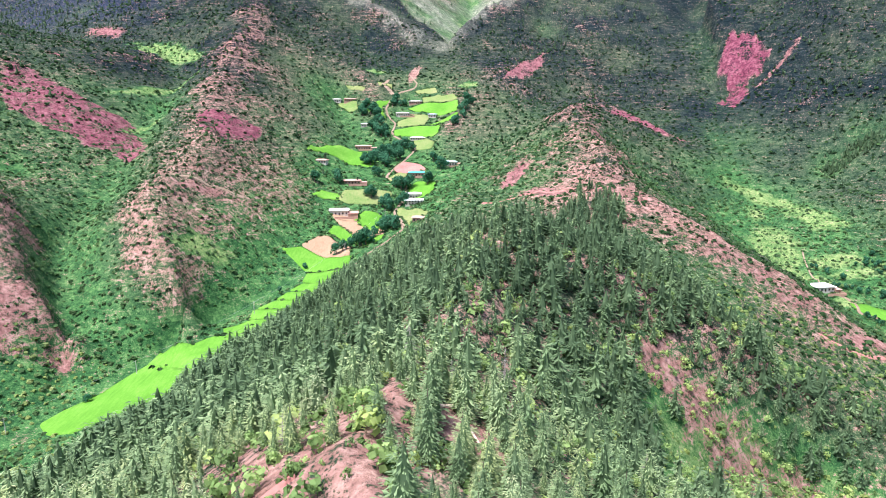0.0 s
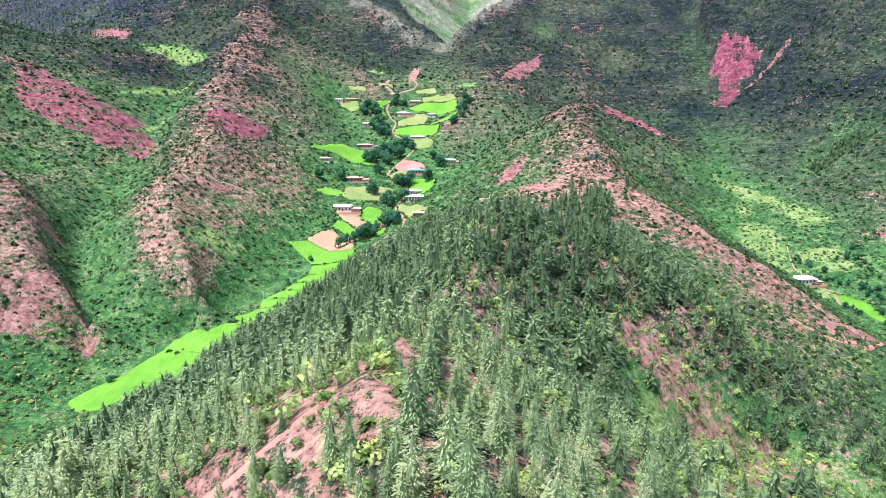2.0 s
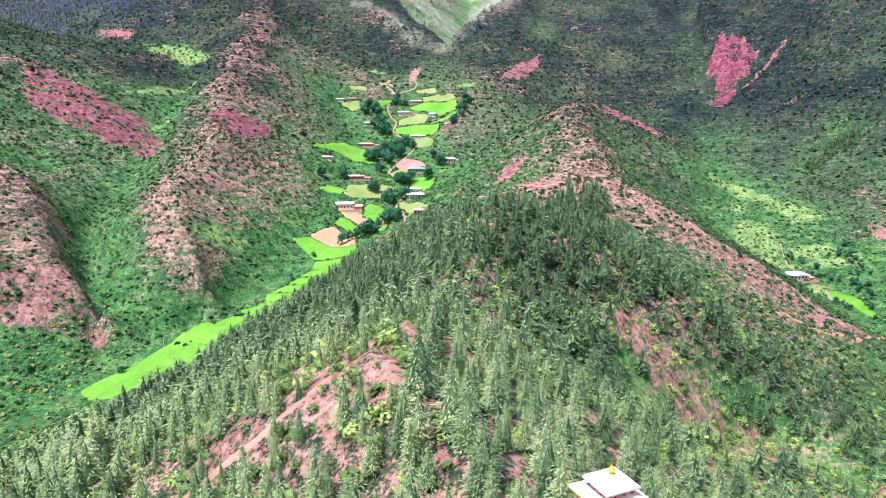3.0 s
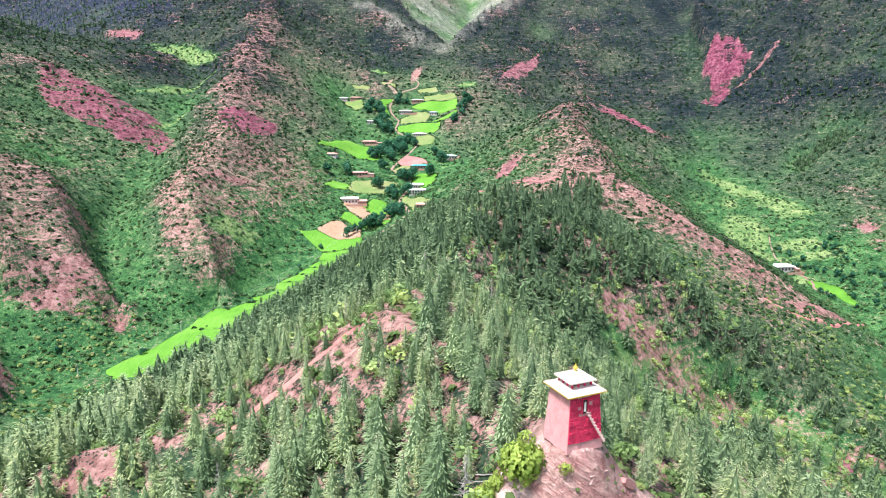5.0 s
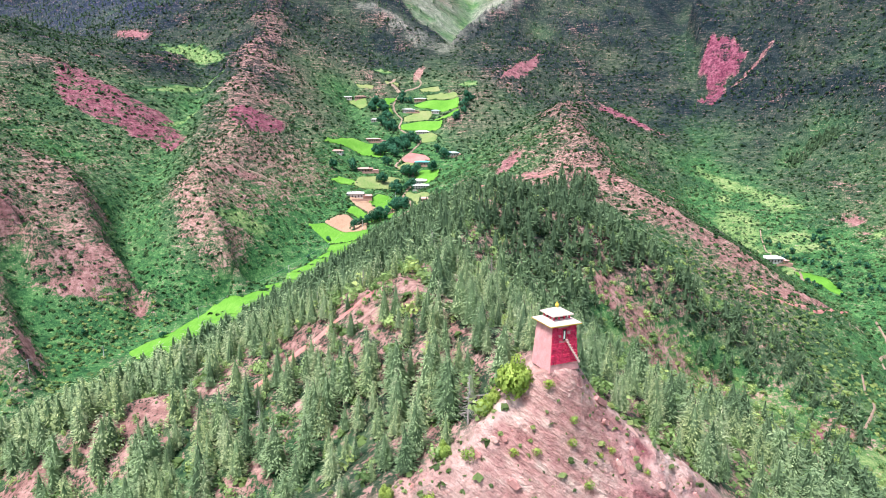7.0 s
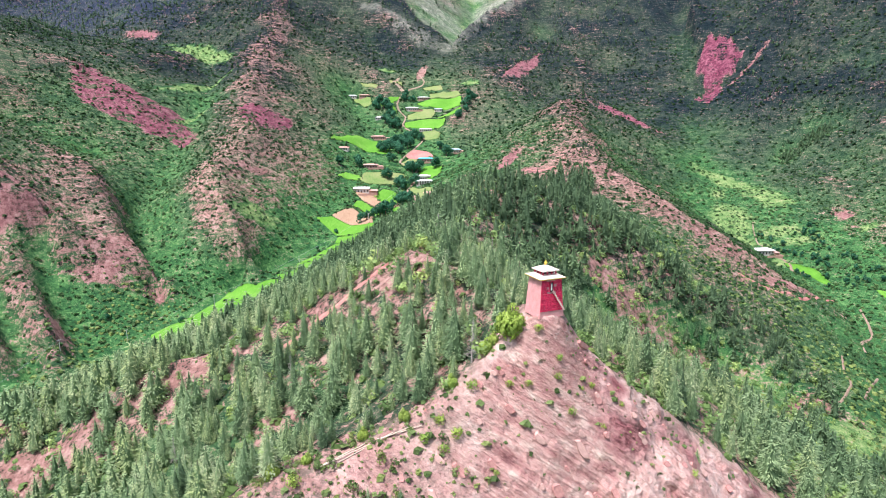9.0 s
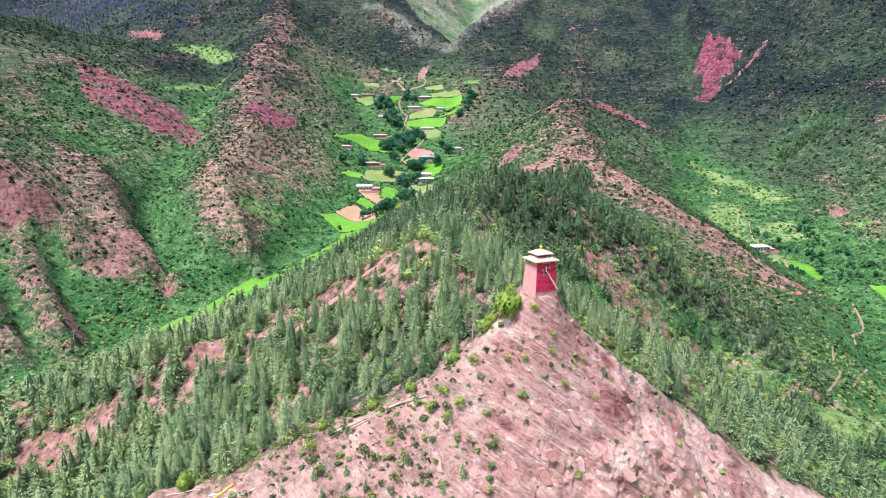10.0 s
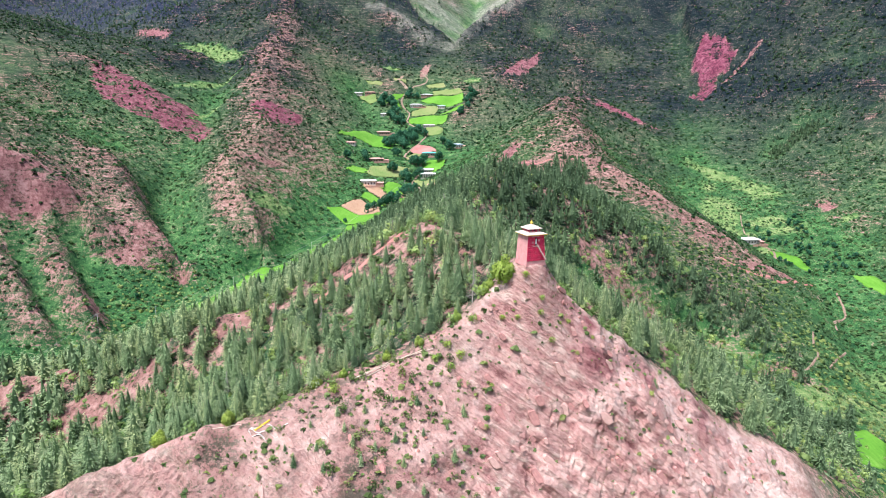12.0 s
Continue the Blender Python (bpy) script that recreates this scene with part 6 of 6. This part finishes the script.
# bushes on and round the bare rock
BUSHES = [(14.8, 19.1, 0.5), (18.8, 18.0, 0.55), (18.3, 16.6, 0.6), (23.7, 18.6, 0.45), (26.2, 20.6, 0.6), (8.8, 15.1, 0.6), (-1.8, 9.0, 0.9), (-5.3, 10.0, 0.8), (-31.6, 0.8, 1.0),
          (5.7, 6.4, 0.5), (-3.9, 7.1, 0.8), (4.1, -0.3, 0.6), (48.5, 20.0, 0.8), (21, 15, 0.7), (28, 17, 0.6), (11.5, 20.5, 0.5), (12.6, 15.2, 0.55), (-8, 8, 0.8), (1, 14.5, 0.9), (33, 22, 0.5)]
bush = leafy_tree("bush", 520, 1.5, 1.5, WILLOW, "small yellow-green bush rooted in the red rock", "bush", "rock bushes", 5, 44, 0.75)
for n, (x, y, s) in enumerate(BUSHES):
    m = pose(*on_ground(x, y, 0.15), 0, 0, 67 * n)
    if n == 0:
        bush.matrix_basis = m @ Matrix.Scale(1.0, 4)
    else:
        copy_thing(bush, m @ Matrix.Scale(s * 1.5, 4))
willow = leafy_tree("willow_bush", 530, 4.6, 3.1, WILLOW, "large fresh green willow bush beside the tower", "bush", "", 11, 150, 0.62)
willow.matrix_basis = pose(*on_ground(9.2, 20.4, 0.3), 0, 0, 20) @ Matrix.Diagonal((1.2, 1.2, 1.5, 1))
for n, (x, y, s) in enumerate([(4.2, 20.0, 0.62), (5.8, 21.6, 0.5), (-2.8, 16.2, 0.55), (-12, 11.5, 0.5), (-36, 3.5, 0.6), (-55, -3.5, 0.7), (-70, -6, 0.8), (-30, 6.0, 0.45), (-20, 10.5, 0.5)]):
    copy_thing(willow, pose(*on_ground(x, y, 0.2), 0, 0, 55 * n + 9) @ Matrix.Scale(s * 0.8, 4))

# young spruces thinly grown over the shoulder
shoulder = [(-10.4, -4.7), (-28.1, -6.3), (-34, -8.9), (-16.6, -6.7), (-14.5, -11), (-1.2, 0.6), (-38.7, -11.2), (-23.8, -11.4), (-3.3, -6.7), (-20, -4), (-24, -2), (-30, -3.5), (-12, 0), (-18, 0.5), (-8, -9), (-36, -5),
            (-26, -8.5), (-5, -2.5), (-41, -9), (-21, -8.5), (-32, -12), (-10, -13), (-46, -13), (52, 27), (60, 28), (66, 30), (40, 30), (87, 30), (36, 28)]
for n, (x, y) in enumerate(shoulder):
    ob, unit = first[n % len(patterns)]
    s = (0.26 + 0.24 * lattice(np.array([n]), np.array([2]), 17)[0])
    twig = copy_thing(ob, pose(*on_ground(x, y, 0.15), 0, 0, 51 * n) @ Matrix.Diagonal((s * 1.25 / unit[0], s * 1.25 / unit[1], s / unit[2], 1)))
    tagged(twig, "stunted young spruce on the stony red shoulder", "spruce", "young spruces")


# bare grey trees
def dead_tree(seed, tall, label):
    tree = tagged(new("dead_tree"), label, "dead tree", "dead trees")
    part("trunk", rod(bmesh.new(), (0, 0, -0.5), (0.2, 0, tall), 0.024 * tall, 0.02, 7, 0.06, seed), DEADWOOD, tree)
    rng, bm = random.Random(seed), bmesh.new()
    for k in range(64):
        f = rng.uniform(0.12, 0.97)
        q, r = rng.uniform(0, 6.28), tall * 0.2 * (1.05 - f) + 0.1
        a = Vector((0.2 * f, 0, f * tall))
        b = a + Vector((math.cos(q) * r, math.sin(q) * r, rng.uniform(-0.35, 0.15) * r))
        rod(bm, a, b, 0.035, 0.012, 4)
        for j in range(3):
            c = a.lerp(b, rng.uniform(0.35, 0.95))
            rod(bm, c, c + Vector((rng.uniform(-1, 1), rng.uniform(-1, 1), rng.uniform(-0.9, 0.3))) * 0.35 * r, 0.018, 0.008, 3)
    part("branches", bm, DEADWOOD, tree, "brittle leafless grey branches")
    return tree


snags = [dead_tree(9, 8.0, "bare grey dead spruce among living trees"), dead_tree(10, 7.0, "bare grey dead spruce at the clearing's edge")]
for n, (x, y, s) in enumerate([(1.4, 21.1, 1.2), (-25.5, 95, 0.8), (-49, 137, 0.7), (-43, 129, 0.75), (-46, 133, 0.65), (4.7, 42, 0.9), (-44, 54, 0.8), (2, 120, 1.0), (-6, 118, 1.1), (-58, 15, 0.8), (-70, 40, 0.8), (-92, 50, 0.9), (40, 118, 0.8), (60, 150, 0.8), (-52, 188, 0.8), (-38, 168, 0.8), (14, 140, 0.9), (78, 96, 0.7)]):
    m = pose(*on_ground(x, y, 0.2), 4 * math.sin(n), 0, 83 * n) @ Matrix.Scale(s, 4)
    if n < 2:
        snags[n].matrix_basis = m
    else:
        copy_thing(snags[n % 2], m)


# fallen blocks on the cliff
def boulder(seed):
    bm = bmesh.new()
    bmesh.ops.create_icosphere(bm, subdivisions=2, radius=0.5)
    for v in bm.verts:
        v.co = Vector((round(v.co.x * 2.4) / 2.4 * 0.55 + v.co.x * 0.5, round(v.co.y * 2.4) / 2.4 * 0.5 + v.co.y * 0.5, (round(v.co.z * 2.4) / 2.4 * 0.5 + v.co.z * 0.5) * 0.7))
        v.co *= 1 + 0.25 * noise.noise(v.co * 2.2 + Vector((seed, 0, 0)))
    return tagged(part("boulder", bm, STONE, None), "angular pink rock lying on the cliff face", "boulder", "cliff boulders")


stones = [boulder(k) for k in range(3)]
bx, by, keep, size = scattered(-60, 80, -20, 30, 6.5, 131)
ok = (cliffness(bx, by) > 0.8) & (keep < 0.55) & (np.hypot(bx - 16, by - 22) > 7)
for n, (x, y, s) in enumerate(zip(bx[ok], by[ok], size[ok])):
    m = pose(*on_ground(x, y, 0.05), 30 * math.sin(n), 25 * math.cos(2 * n), 47 * n) @ Matrix.Scale(0.4 + 1.3 * s ** 3, 4)
    if n < 3:
        stones[n].matrix_basis = m
    else:
        copy_thing(stones[n % 3], m)

# angular ledges standing out of the cliff along its tilted beds
def ledge(seed):
    """A rough slab of unit size, long in x, its outer face towards z."""
    rng, bm = random.Random(seed), bmesh.new()
    outline = [(-0.5, -0.2), (-0.38, 0.42), (-0.05, 0.5), (0.3, 0.4), (0.5, 0.1), (0.42, -0.45), (0.0, -0.5), (-0.3, -0.42)]
    low, high = ([bm.verts.new(((x + rng.uniform(-0.07, 0.07)) * k, (y + rng.uniform(-0.1, 0.1)) * k, z + rng.uniform(-0.12, 0.12))) for x, y in outline] for k, z in ((1.1, -0.7), (0.9, 0.5)))
    for i in range(8):
        bm.faces.new((low[i], low[(i + 1) % 8], high[(i + 1) % 8], high[i]))
    bm.faces.new(high)
    mesh = bpy.data.meshes.new("rock_ledge")
    bm.to_mesh(mesh)
    bm.free()
    mesh.materials.append((LEDGE, LEDGE_PALE)[seed % 2])
    return mesh


slabs = [ledge(k) for k in range(8)]
lx, ly, keep, size = scattered(-50, 84, -26, 31, 3.3, 231)
ok = (cliffness(lx, ly) > 0.75) & (np.hypot(lx - 16, ly - 22) > 9) & (keep < 0.10 + 0.45 * smooth(-5, 30, lx + 0.5 * (20 - ly)) + 0.5 * fbm(lx / 11, ly / 11, 3, 233))
lx, ly, keep, size = lx[ok], ly[ok], keep[ok], size[ok]
lz = height(lx, ly)
lsx, lsy = (height(lx + 1.5, ly) - height(lx - 1.5, ly)) / 3, (height(lx, ly + 1.5) - height(lx, ly - 1.5)) / 3
stand = crag(lx, ly, lz)[0]
for n in range(len(lx)):
    out = Vector((-lsx[n], -lsy[n], 1)).normalized()
    along = out.cross(Vector((0.74, -0.10, 0.67))).normalized()
    length = 1.2 + 3.2 * size[n] ** 2
    m = Matrix((along, out.cross(along), out)).transposed().to_4x4()
    piece = new("rock_ledge", slabs[n % len(slabs)])
    piece.parent = ground
    piece.matrix_basis = Matrix.Translation(Vector((lx[n], ly[n], lz[n])) + out * float(stand[n])) @ m @ Matrix.Rotation(0.22 * math.sin(7.1 * n), 4, "Z") @ Matrix.Rotation(-0.35, 4, "X") @ Matrix.Diagonal((length, 0.6 + 0.35 * length * (0.5 + keep[n]), 0.4 + 0.07 * length, 1))

# dry tufts over the rock
gx_, gy_, keep, size = scattered(-75, 95, -30, 34, 1.5, 141)
ok = (cliffness(gx_, gy_) > 0.4) & (keep < 0.7 + 0.45 * fbm(gx_ / 12, gy_ / 12, 3, 143) + 0.25 * smooth(0, -20, gx_)) & (np.hypot(gx_ - 16, gy_ - 23) > 4.5)
gx_, gy_, size = gx_[ok], gy_[ok], size[ok]
planted("rock_tufts", TUFT, little, gx_, gy_, height(gx_, gy_) - 0.03, 0.4 + 1.1 * size ** 3, 1.0 + 0.3 * size, 9, "small dry tufts and weeds scattered over the red rock", "tufts")
